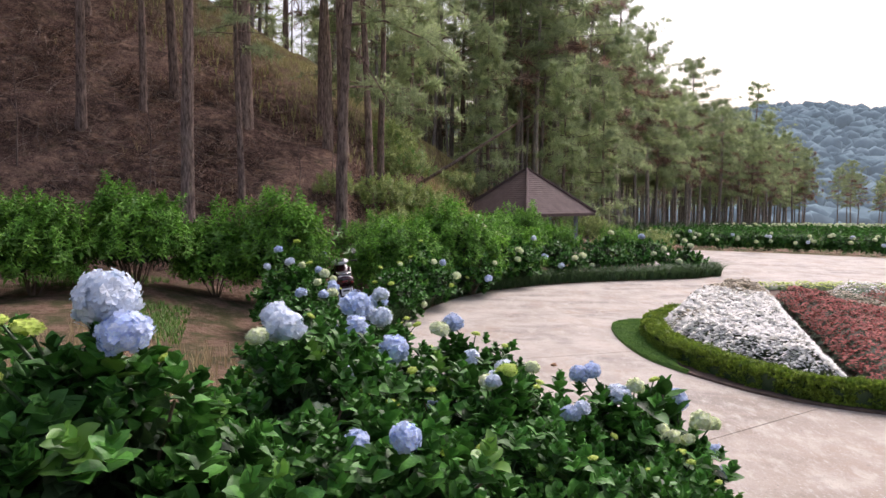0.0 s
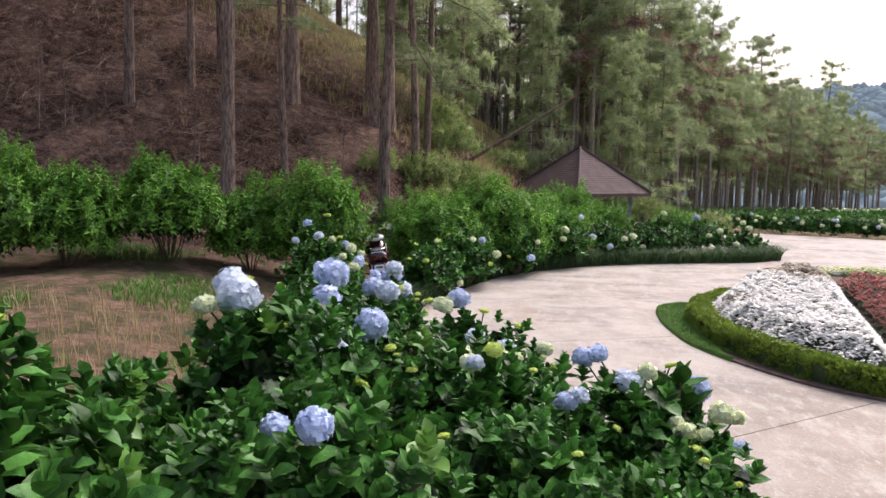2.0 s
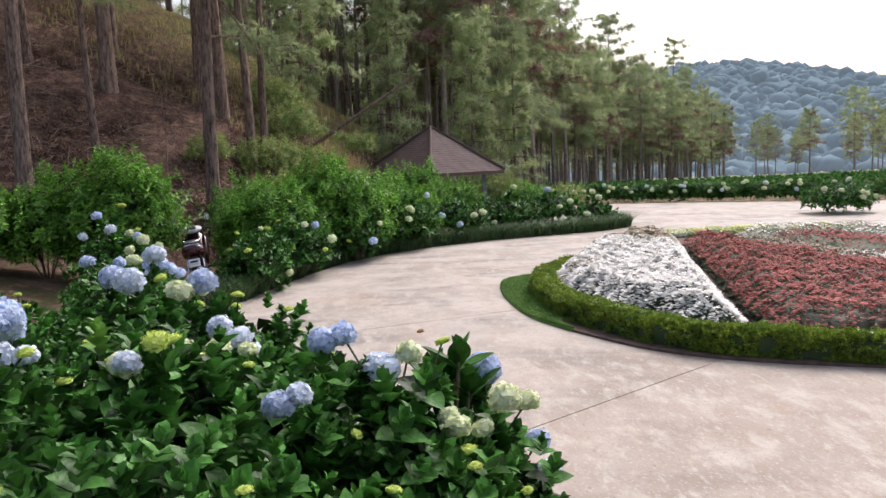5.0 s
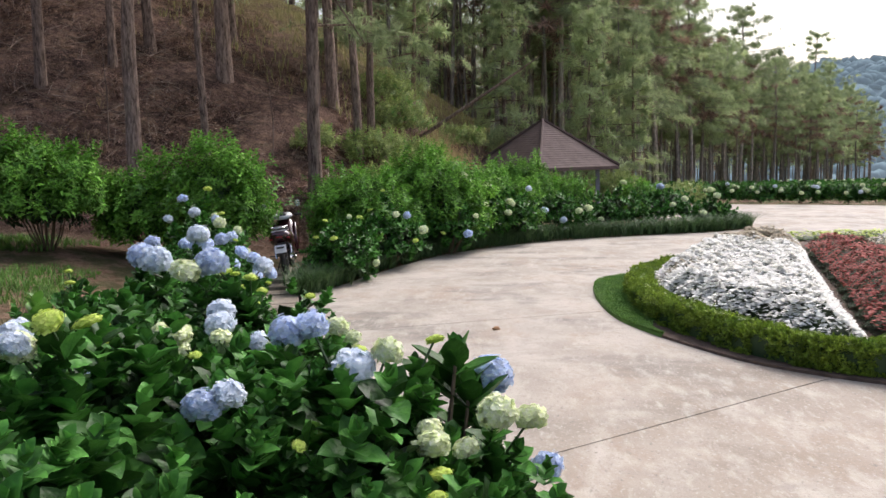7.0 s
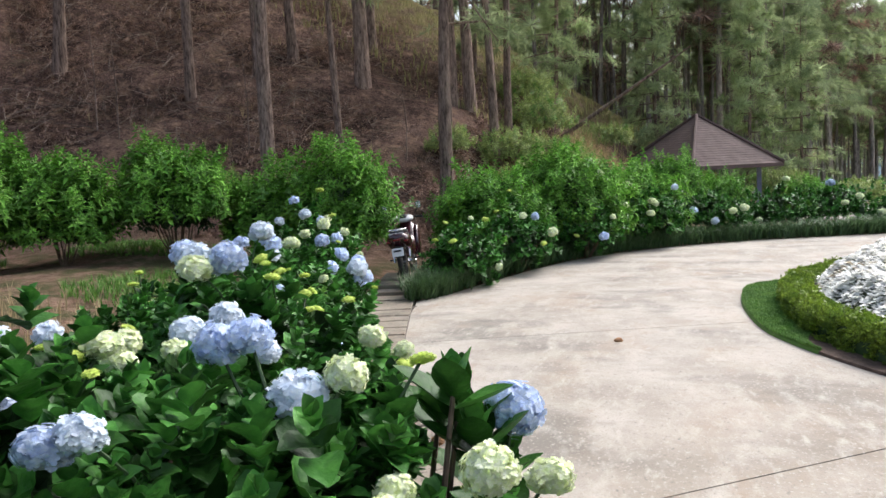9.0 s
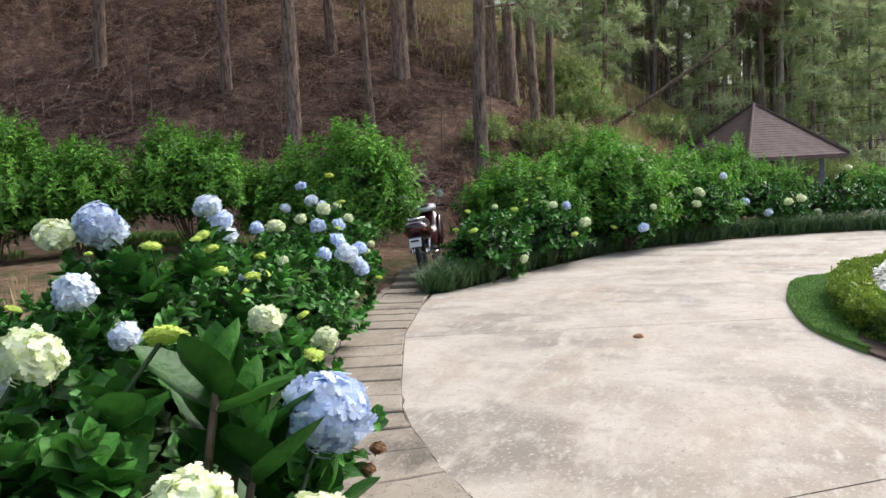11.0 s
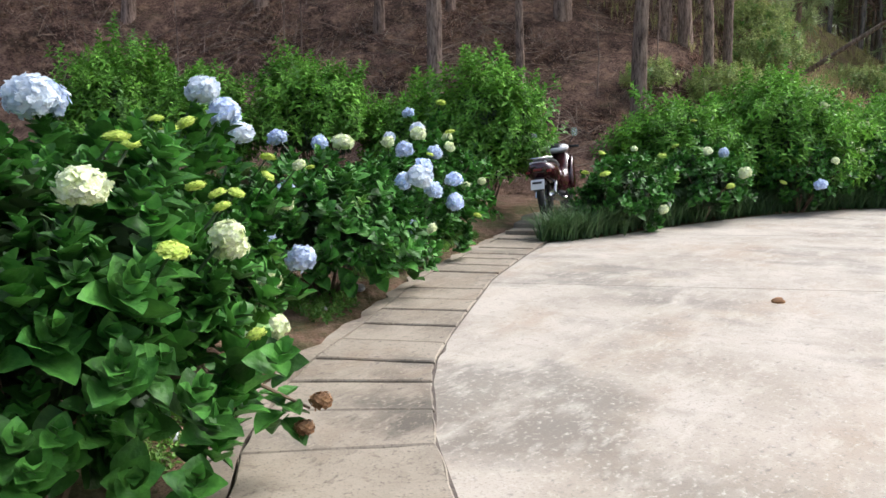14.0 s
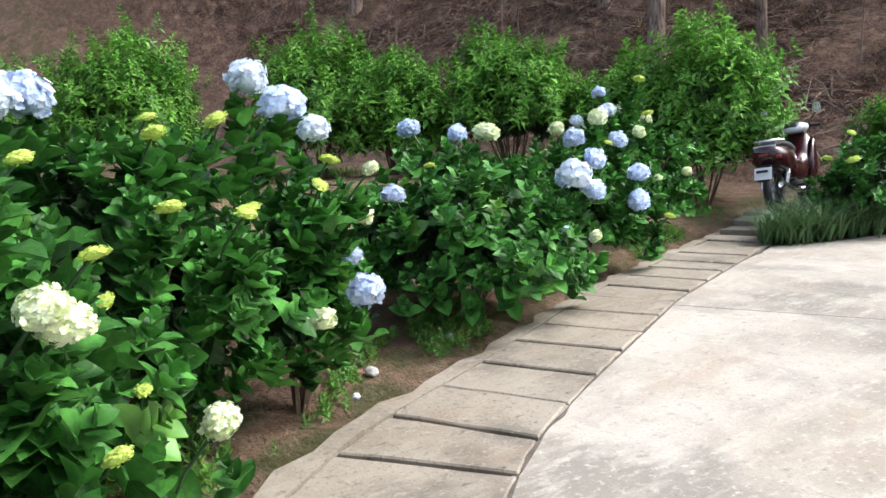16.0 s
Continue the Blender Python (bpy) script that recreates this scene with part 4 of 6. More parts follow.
tuft = along([(-2.2, 15.55), (-1.98, 15.2), (-1.75, 15.4), (-1.4, 16.3)], 0.009, (-0.02, 0.5), 8)
blades("grass_tuft", tuft, 0.36, 0.014, MONDO, 9, label="tuft of dark strappy grass at the bed corner", per=6, spread=1.0, category="grass")

# ---------- round flower bed ----------
LAWN_EDGE = [(3.45, 17.05), (3.08, 16.7), (2.86, 16.2), (2.77, 15.2), (2.78, 14.4), (2.86, 13.5), (3.02, 12.85), (3.42, 11.93), (3.95, 11.05), (4.6, 10.47), (5.3, 10.1)]
HEDGE_EDGE = [(4.3, 17.05), (3.75, 16.5), (3.33, 15.6), (3.19, 14.7), (3.21, 13.7), (3.34, 12.8), (3.6, 12.0), (4.05, 11.12), (4.65, 10.53), (5.33, 10.16)]
BED_REST = [(6.2, 9.76), (7.3, 9.46), (8.4, 9.35), (9.6, 9.5), (11.0, 10.25), (12.4, 11.9), (13.3, 14.0), (13.7, 16.2)]
BED_BACK = [(13.6, 19.5), (12.9, 22.5), (7.1, 22.5), (7.1, 20.6), (6.3, 20.6), (5.15, 19.3), (4.35, 17.6)]


def smooth_line(pts, n):
    """n even points on a curve through pts, with inward normals (the bed lies to the left of the run)."""
    P = np.array(pts, float)
    Q = np.concatenate([[2 * P[0] - P[1]], P, [2 * P[-1] - P[-2]]])
    out = []
    for k in range(1, len(Q) - 2):
        t = np.linspace(0, 1, 24, endpoint=False)[:, None]
        a, b, c, d = Q[k - 1:k + 3]
        out.append(0.5 * (2 * b + (c - a) * t + (2 * a - 5 * b + 4 * c - d) * t ** 2 + (3 * b - a - 3 * c + d) * t ** 3))
    C = np.concatenate(out + [P[-1:]])
    L = np.concatenate([[0], np.cumsum(np.linalg.norm(np.diff(C, axis=0), axis=1))])
    at = np.linspace(0, L[-1], n)
    C = np.stack([np.interp(at, L, C[:, 0]), np.interp(at, L, C[:, 1])], -1)
    T = np.gradient(C, axis=0)
    T /= np.linalg.norm(T, axis=1, keepdims=True)
    return C, np.stack([-T[:, 1], T[:, 0]], -1), at


def flat_bm(pts, z, thick):
    bm = bmesh.new()
    top = bm.faces.new([bm.verts.new((*p, z)) for p in pts])
    ext = bmesh.ops.extrude_face_region(bm, geom=[top])
    bmesh.ops.translate(bm, verts=[v for v in ext["geom"] if isinstance(v, bmesh.types.BMVert)], vec=(0, 0, -thick))
    bmesh.ops.triangulate(bm, faces=[f for f in bm.faces if len(f.verts) > 4])
    bmesh.ops.recalc_face_normals(bm, faces=bm.faces[:])
    return bm


plot = thing("lawn", (0, 0, 0), "short green lawn edge of the round flower bed", "lawn", kind="structure")
ring = smooth_line(LAWN_EDGE + BED_REST, 150)[0]
part("soil_edge", flat_bm([tuple(p) for p in ring] + BED_BACK, 0.03, 0.05), SOIL, plot, "bare soil along the hedge")
hedge_c, hedge_n, hedge_s = smooth_line(HEDGE_EDGE + BED_REST, 400)
core = hedge_c + hedge_n * 0.3
part("bed_soil", flat_bm([tuple(p) for p in core[::4]] + BED_BACK[:3] + [(p[0] + 0.1, p[1] - 0.1) for p in BED_BACK[3:]], 0.045, 0.01), SOIL, plot, "dark soil under the bedding plants")
lawn_c = smooth_line(LAWN_EDGE, 80)[0]


def lawn_span(y):
    """Outer and inner x of the turf crescent."""
    a = np.interp(y, lawn_c[::-1, 1], lawn_c[::-1, 0])
    b = np.interp(y, hedge_c[:150][::-1, 1], hedge_c[:150][::-1, 0])
    return a, a + (b + 0.12 - a) * sstep(12.2, 13.4, y) + 0.02


turf = bmesh.new()
rows = []
for y in np.linspace(12.2, 17.0, 50):
    a, b = lawn_span(y)
    rows.append([turf.verts.new((p, y, z)) for p, z in ((a - 0.012, 0.0), (a, 0.04), (b, 0.046))])
for u, v in zip(rows, rows[1:]):
    for i in (0, 1):
        turf.faces.new((u[i], u[i + 1], v[i + 1], v[i]))
part("turf", turf, GRASS, plot)
r0 = np.random.default_rng(11)
gy = r0.uniform(12.2, 17.0, 20000)
ga, gb = lawn_span(gy)
gx = ga + (gb - ga) * r0.random(20000)
blades("turf_blades", np.stack([gx, gy, np.full(len(gx), 0.04)], -1), 0.035, 0.008, GRASS, 12, plot, per=2, spread=0.5)


def hedge():
    """Low clipped hedge, 0.45 wide and 0.36 high, following the bed."""
    r = np.random.default_rng(21)
    root = thing("box_hedge", (0, 0, 0), "low clipped yellow-green box hedge round the flower bed", "hedge")
    n = 21000
    s = hedge_s[-1] * r.random(n) ** 1.25
    k = np.clip(np.searchsorted(hedge_s, s), 0, len(hedge_s) - 1)
    u = r.uniform(0, 1, n)
    W, H = 0.36, 0.34
    prof = np.where(u[:, None] < 0.40, np.stack([np.zeros(n), u / 0.40 * H], -1),
                    np.where(u[:, None] < 0.85, np.stack([(u - 0.40) / 0.45 * W, np.full(n, H)], -1), np.stack([np.full(n, W), H - (u - 0.85) / 0.15 * H], -1)))
    # rounded shoulders, uneven clipping
    corner = np.minimum(np.abs(u - 0.40), np.abs(u - 0.85))
    drop = 0.05 * np.clip(1 - corner / 0.08, 0, 1)
    bump = np.array([noise.noise((a * 1.6, b * 2, 0)) + 0.6 * noise.noise((a * 5, b * 3, 4)) for a, b in zip(s, u)]) * 0.05
    off = 0.03 + prof[:, 0] + bump * np.where(u < 0.40, -1, np.where(u > 0.85, 1, 0)) + np.where(u < 0.6, drop, -drop) * 0.6
    P2 = hedge_c[k] + hedge_n[k] * off[:, None] + r.normal(0, 0.02, (n, 2))
    P = np.stack([P2[:, 0], P2[:, 1], np.maximum(0.05, prof[:, 1] - drop + bump * np.where((u > 0.4) & (u < 0.85), 1.0, 0.3))], -1)
    N3 = np.concatenate([hedge_n[k], np.zeros((n, 1))], 1)
    axis = N3 * np.where(u < 0.40, -0.9, np.where(u > 0.85, 0.9, 0))[:, None] + (0, 0, 0.55) + r.normal(0, 0.4, (n, 3))
    pieces = []
    # gaps, most on the outer side, bare the core whose colour stands for shade
    gaps = np.array([noise.noise((a * 4.0, b * 5, 9)) for a, b in zip(s, u)]) < np.where(u < 0.36, -0.12, -0.38)
    pick = np.where(gaps, 9, r.integers(0, 2, n))
    for q, (V, F) in enumerate(HEDGE_SHOOTS):
        m = pick == q
        pieces.append(scatter(V, F, frames_along(axis[m], r.uniform(0, 6.28, m.sum())), P[m], r.uniform(0.9, 1.7, m.sum())))
    V, F = joined(pieces)
    tagged(link_mesh("foliage", V, F, LEAF_HEDGE, root), kind="stuff")
    # solid core, its dark colour standing in for shade inside the hedge
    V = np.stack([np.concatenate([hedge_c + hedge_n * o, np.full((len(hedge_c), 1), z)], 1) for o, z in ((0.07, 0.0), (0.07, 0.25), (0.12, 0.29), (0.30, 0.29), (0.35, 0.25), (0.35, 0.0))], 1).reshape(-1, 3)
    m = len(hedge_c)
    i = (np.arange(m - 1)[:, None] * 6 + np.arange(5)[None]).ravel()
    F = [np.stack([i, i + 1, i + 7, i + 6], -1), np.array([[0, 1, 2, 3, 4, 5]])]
    link_mesh("twig_core", V, F, LEAF_SHADE, root, "inside of the hedge, shade put into its dark colour")


hedge()


def inside(P, poly):
    x, y = P[:, 0], P[:, 1]
    res = np.zeros(len(P), bool)
    for (x0, y0), (x1, y1) in zip(poly, poly[1:] + poly[:1]):
        hit = ((y0 > y) != (y1 > y)) & (x < (x1 - x0) * (y - y0) / (y1 - y0 + 1e-12) + x0)
        res ^= hit
    return res


def edge_distance(P, poly):
    d = np.full(len(P), 9.0)
    for p0, p1 in zip(poly, poly[1:] + poly[:1]):
        p0, p1 = np.array(p0), np.array(p1)
        t = np.clip(((P - p0) @ (p1 - p0)) / ((p1 - p0) @ (p1 - p0)), 0, 1)
        d = np.minimum(d, np.linalg.norm(P - (p0 + t[:, None] * (p1 - p0)), axis=1))
    return d


def drift(label, poly, high, n, petal, leaf, seed, size=0.028, share=0.62, second=None, cut=0.0):
    """A mounded mass of small bedding plants: leaves below, flowers on top."""
    r = np.random.default_rng(seed)
    lo, hi = np.min(poly, 0), np.max(poly, 0)
    P = r.uniform(lo, hi, (int(n * 2.2), 2))
    P = P[inside(P, poly)][:n]
    d = edge_distance(P, poly)
    lump = np.array([noise.noise((x * 1.3, y * 1.3, seed)) * 0.08 + noise.noise((x * 4.5, y * 4.5, seed)) * 0.10 for x, y in P])
    z = 0.03 + high * np.sqrt(np.clip(d / 0.45, 0, 1)) * (1 + lump * 2.2) + r.normal(0, 0.014, len(P))
    root = thing("flower_drift", (0, 0, 0), label, "flower bed", "drifts of bedding plants")
    tufts = np.array([noise.noise((x * 7, y * 7, seed + 3)) + 0.5 * noise.noise((x * 2.6, y * 2.6, seed + 5)) for x, y in P])
    flower = (r.random(len(P)) < share * np.clip(0.82 + tufts * 1.3, 0.12, 1)) & (d > 0.06)
    V = np.array([(0, 0, 0.12)] + [(math.cos(k * 1.0472) * (1 if k % 2 else 0.7), math.sin(k * 1.0472) * (1 if k % 2 else 0.7), 0) for k in range(6)])
    F = np.array([(0, 1 + k, 1 + (k + 1) % 6) for k in range(6)])
    Q = np.stack([P[:, 0], P[:, 1], z], -1)[flower]
    axis = np.array([0, 0, 1.0]) + r.normal(0, 0.22, Q.shape)
    V1, F1 = scatter(V, F, frames_along(axis, r.uniform(0, 6.28, len(Q))), Q, r.uniform(0.6, 1.25, len(Q)) * size)
    mats, index = [petal], None
    if second:
        mats = [petal, second]
        fade = np.array([noise.noise((x * 0.7, y * 0.7, seed + 9)) for x, y, _ in Q]) + (Q[:, 1] - cut) * 0.16 + r.normal(0, 0.12, len(Q))
        index = np.repeat((fade > 0.25).astype(int), 6)
    tagged(link_mesh("blossoms", V1, F1, mats, root, index=index), kind="stuff")
    G = np.stack([P[:, 0], P[:, 1], z - (0.10 if share > 0.9 else 0.035)], -1)
    V0, F0 = leaf_template(0.4, 0.1, 0.2, 1)
    axis = np.array([0, 0, 0.6]) + r.normal(0, 0.6, G.shape)
    V2, F2 = scatter(V0, F0, frames_along(axis, r.uniform(0, 6.28, len(G))), G, r.uniform(0.05, 0.085, len(G)))
    tagged(link_mesh("leaves", V2, F2, leaf, root), kind="stuff")
    # sheet below the flowers, the shade among their stems put into its colour
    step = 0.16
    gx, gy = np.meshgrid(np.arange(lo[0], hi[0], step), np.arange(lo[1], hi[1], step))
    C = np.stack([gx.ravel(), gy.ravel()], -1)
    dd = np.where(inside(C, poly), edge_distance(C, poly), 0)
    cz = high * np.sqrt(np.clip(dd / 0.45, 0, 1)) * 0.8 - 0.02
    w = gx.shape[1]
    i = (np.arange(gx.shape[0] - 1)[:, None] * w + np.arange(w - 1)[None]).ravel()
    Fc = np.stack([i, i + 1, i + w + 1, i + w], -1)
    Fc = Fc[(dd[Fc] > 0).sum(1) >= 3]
    link_mesh("undergrowth", np.stack([C[:, 0], C[:, 1], cz], -1), Fc, LEAF_SHADE, root, "sheet for dense stems under the flowers, shade put into its colour", smooth=True)


WHITE_BED = [(3.66, 15.6), (4.3, 17.1), (5.15, 19.1), (6.3, 20.6), (7.45, 20.0), (6.45, 16.2), (5.45, 12.3), (5.2, 10.95), (4.55, 11.35), (3.85, 12.6), (3.58, 14.0)]
RED_BED = [(5.33, 10.75), (5.58, 12.3), (6.52, 15.9), (7.45, 19.95), (8.35, 20.0), (8.35, 17.7), (8.75, 15.3), (9.8, 12.6), (10.6, 10.7), (8.5, 10.05), (6.6, 10.3)]
drift("mounded white chrysanthemum-like bedding flowers, partly faded", WHITE_BED, 0.50, 52000, DAISY, GREYGREEN, 31, 0.033, 0.94, FADED, 17.4)
drift("mass of dusty red bedding flowers", RED_BED, 0.44, 36000, REDLEAF, GREYGREEN, 32, 0.03, 0.85)
drift("stripe of white bedding flowers", [(8.4, 20.1), (8.5, 17.8), (8.95, 15.4), (10.1, 12.6), (10.9, 13.0), (9.7, 15.9), (9.3, 18.0), (9.3, 20.1)], 0.36, 7000, DAISY, GREYGREEN, 33, 0.03, 0.7, FADED, 14.5)
drift("second mass of dusty red bedding flowers", [(9.4, 20.1), (9.4, 18.0), (9.8, 16.0), (11.2, 13.2), (12.3, 14.2), (11.3, 18.0), (11.0, 20.2)], 0.36, 7000, REDLEAF, GREYGREEN, 34, 0.034, 0.8)
drift("far stripe of white bedding flowers", [(9.0, 20.3), (11.2, 20.4), (12.6, 17.5), (13.3, 18.2), (12.6, 21.4), (9.6, 21.6)], 0.36, 5000, DAISY, GREYGREEN, 35, 0.034, 0.7, FADED, 19.0)
drift("lime-yellow edging plants behind the flower bed", [(7.2, 21.9), (9.5, 22.0), (12.8, 21.7), (12.9, 22.3), (9.5, 22.7), (7.2, 22.4)], 0.28, 4000, LIME, LEAF_HEDGE, 36, 0.035, 0.6)


# ---------- gazebo ----------
def gazebo():
    cx, cy, zf = 2.5, 35.0, -0.42
    root = thing("gazebo", (cx, cy, zf), "open square gazebo with brown hipped sheet roof and grey-blue posts", "gazebo")
    R, eave, apex = 2.95, 2.12, 3.98
    dirs = [Vector((math.cos(a), math.sin(a), 0)) for a in (radians(-94 + 90 * k) for k in range(4))]
    courses = 22
    for k in range(4):
        d0, d1 = dirs[k], dirs[(k + 1) % 4]
        out = (d0 + d1).normalized()
        bm = bmesh.new()
        for c in range(courses):
            u0, u1 = c / courses, (c + 1) / courses
            low, high = 0.007, 0.0
            pts = []
            for u, lift in ((u0, low), (u1, high)):
                rr, zz = R * (1 - u), eave + (apex - eave) * u
                for d in (d0, d1):
                    pts.append(d * rr + out * lift + Vector((0, 0, zz + lift)))
            v = [bm.verts.new(p) for p in (pts[0], pts[1], pts[3], pts[2])]
            bm.faces.new(v)
            rr, zz = R * (1 - u0), eave + (apex - eave) * u0
            w = [bm.verts.new(d * rr + Vector((0, 0, zz))) for d in (d0, d1)]
            bm.faces.new((w[0], w[1], v[1], v[0]))
        bmesh.ops.remove_doubles(bm, verts=bm.verts[:], dist=0.002)
        part("roof_slope", bm, ROOF, root, "brown lapped roof sheets")
        hip = tube_bm([d0 * (R + 0.02) + Vector((0, 0, eave + 0.03)), d0 * R * 0.5 + Vector((0, 0, (eave + apex) / 2 + 0.05)), Vector((0, 0, apex + 0.03))], [0.06, 0.055, 0.05], 6)
        part("hip_cap", hip, ROOF, root)
        bm = bmesh.new()
        q = [d0 * R, d1 * R]
        v = [bm.verts.new(p + Vector((0, 0, z))) for p, z in ((q[0], eave - 0.12), (q[1], eave - 0.12), (q[1], eave + 0.0), (q[0], eave + 0.0))]
        f = bm.faces.new(v)
        ext = bmesh.ops.extrude_face_region(bm, geom=[f])
        bmesh.ops.translate(bm, verts=[g for g in ext["geom"] if isinstance(g, bmesh.types.BMVert)], vec=-out * 0.03)
        part("fascia", bm, ROOF, root)
        p = d0 * 2.12
        bm = box_bm((0.16, 0.16, eave + 0.2), (p.x, p.y, (eave + 0.2) / 2), 0.015)
        part("post", bm, POST, root, "grey-blue painted post")
        if k != 2:
            p2 = d1 * 2.12
            for z in (0.35, 0.62, 0.88):
                part("rail", tube_bm([p + Vector((0, 0, z)), (p + p2) / 2 + Vector((0, 0, z)), p2 + Vector((0, 0, z))], [0.03] * 3, 6), RAIL, root, "pale rail")
    bm = bmesh.new()
    v = [bm.verts.new(d * 2.6 + Vector((0, 0, 0.0))) for d in dirs]
    f = bm.faces.new(v)
    ext = bmesh.ops.extrude_face_region(bm, geom=[f])
    bmesh.ops.translate(bm, verts=[g for g in ext["geom"] if isinstance(g, bmesh.types.BMVert)], vec=(0, 0, 0.46))
    bmesh.ops.recalc_face_normals(bm, faces=bm.faces[:])
    part("floor_slab", bm, SLAB, root)


gazebo()


# ---------- motorbike ----------
def loft(rings):
    """Closed skin through rings of equal count."""
    n = len(rings[0])
    V = np.concatenate([np.asarray(r, float) for r in rings])
    bm = bmesh.new()
    vs = [bm.verts.new(v) for v in V]
    for k in range(len(rings) - 1):
        for i in range(n):
            j = (i + 1) % n
            bm.faces.new((vs[k * n + i], vs[k * n + j], vs[(k + 1) * n + j], vs[(k + 1) * n + i]))
    bm.faces.new(vs[:n][::-1])
    bm.faces.new(vs[-n:])
    bmesh.ops.recalc_face_normals(bm, faces=bm.faces[:])
    return bm


def oval(y, z, w, h, n=14, power=2.6):
    a = np.linspace(0, 2 * np.pi, n, endpoint=False)
    c, s = np.cos(a), np.sin(a)
    return np.stack([np.sign(c) * np.abs(c) ** (2 / power) * w / 2, np.full(n, y), z + np.sign(s) * np.abs(s) ** (2 / power) * h / 2], -1)


def motorbike(x, y, rz):
    root = thing("motorbike", (x, y, gz(x, y) + 0.02), "parked maroon and black underbone motorbike with silver panels", "motorbike", rz=rz)
    for wy in (-0.62, 0.64):
        bm = bmesh.new()
        prof = [(0.20, -0.035), (0.26, -0.045), (0.285, -0.02), (0.29, 0.0), (0.285, 0.02), (0.26, 0.045), (0.20, 0.035)]
        rings = []
        for k in range(28):
            a = k * 2 * math.pi / 28
            rings.append([bm.verts.new((w, wy + r * math.cos(a), 0.29 + r * math.sin(a))) for r, w in prof])
        for r, s in zip(rings, rings[1:] + rings[:1]):
            for i in range(len(prof)):
                j = (i + 1) % len(prof)
                bm.faces.new((r[i], r[j], s[j], s[i]))
        bmesh.ops.recalc_face_normals(bm, faces=bm.faces[:])
        wheel = part("wheel", bm, RUBBER, root, "black rubber tyre", True)
        bm = bmesh.new()
        for k in range(6):
            a = k * math.pi / 3
            bmesh.ops.create_cube(bm, size=1, matrix=Matrix.Translation((0, wy + 0.11 * math.cos(a), 0.29 + 0.11 * math.sin(a))) @ Euler((a, 0, 0)).to_matrix().to_4x4() @ Matrix.Diagonal((0.02, 0.2, 0.022, 1)))
        bmesh.ops.create_cone(bm, cap_ends=True, segments=12, radius1=0.045, radius2=0.045, depth=0.11, matrix=Matrix.Translation((0, wy, 0.29)) @ Euler((0, math.pi / 2, 0)).to_matrix().to_4x4())
        part("rim", bm, CHROME, wheel, "metal spoked rim")
    part("body", loft([oval(-0.30, 0.52, 0.20, 0.20), oval(-0.1, 0.50, 0.32, 0.34), oval(0.15, 0.44, 0.32, 0.32), oval(0.34, 0.52, 0.34, 0.40), oval(0.44, 0.70, 0.38, 0.44), oval(0.50, 0.82, 0.28, 0.26)]), MAROON, root, "maroon body shell", True)
    part("tail", loft([oval(-0.86, 0.74, 0.22, 0.10), oval(-0.78, 0.69, 0.36, 0.24), oval(-0.5, 0.64, 0.42, 0.32), oval(-0.2, 0.60, 0.34, 0.30), oval(0.0, 0.54, 0.16, 0.16)]), MAROON, root, "maroon tail fairing", True)
    part("seat", loft([oval(-0.74, 0.80, 0.20, 0.06), oval(-0.55, 0.82, 0.27, 0.10), oval(-0.2, 0.78, 0.25, 0.10), oval(0.08, 0.73, 0.18, 0.08), oval(0.16, 0.70, 0.10, 0.05)]), BLACK, root, "black vinyl seat", True)
    part("silver_trim", box_bm((0.25, 0.02, 0.03), (0, -0.80, 0.795), 0.008), SILVER, root, "silver trim across the tail")
    part("grab_rail", tube_bm([(-0.13, -0.5, 0.85), (-0.14, -0.8, 0.86), (0, -0.92, 0.855), (0.14, -0.8, 0.86), (0.13, -0.5, 0.85)], [0.013] * 5, 8), CHROME, root, "metal grab rail", True)
    part("tail_light", box_bm((0.12, 0.05, 0.04), (0, -0.855, 0.70), 0.015), LENS, root, "red tail light lens")
    for sx in (-1, 1):
        part("rear_indicator", box_bm((0.06, 0.05, 0.035), (sx * 0.15, -0.83, 0.67), 0.01), LENS, root)
        part("shock_absorber", tube_bm([(sx * 0.13, -0.60, 0.30), (sx * 0.13, -0.50, 0.46), (sx * 0.12, -0.42, 0.60)], [0.022, 0.03, 0.022], 8), CHROME, root)
        part("foot_peg", tube_bm([(sx * 0.09, -0.1, 0.30), (sx * 0.2, -0.1, 0.30), (sx * 0.29, -0.1, 0.31)], [0.014] * 3, 6), RUBBER, root)
        part("fork", tube_bm([(sx * 0.08, 0.66, 0.29), (sx * 0.08, 0.56, 0.5), (sx * 0.07, 0.48, 0.75)], [0.024, 0.022, 0.02], 8), BLACK, root)
        part("handle_grip", tube_bm([(sx * 0.22, 0.30, 0.985), (sx * 0.30, 0.27, 0.98), (sx * 0.36, 0.25, 0.975)], [0.018] * 3, 8), RUBBER, root)
        mirror = part("mirror_stalk", tube_bm([(sx * 0.20, 0.32, 0.99), (sx * 0.24, 0.33, 1.08), (sx * 0.30, 0.31, 1.14)], [0.007] * 3, 6), BLACK, root)
        part("mirror_glass", loft([oval(0.30, 1.19, 0.10, 0.13) + np.array([sx * 0.31, 0, 0]), oval(0.325, 1.19, 0.09, 0.12) + np.array([sx * 0.31, 0, 0])]), CHROME, mirror, "bright mirror glass")
    part("handlebar_cover", loft([oval(0.22, 0.95, 0.16, 0.06), oval(0.30, 0.97, 0.32, 0.10), oval(0.40, 0.98, 0.36, 0.13), oval(0.50, 0.95, 0.22, 0.12)]), SILVER, root, "silver handlebar cowl", True)
    part("instrument_panel", loft([oval(0.24, 0.99, 0.14, 0.03), oval(0.33, 1.03, 0.18, 0.05), oval(0.40, 1.04, 0.12, 0.03)]), BLACK, root, "dark instrument panel", True)
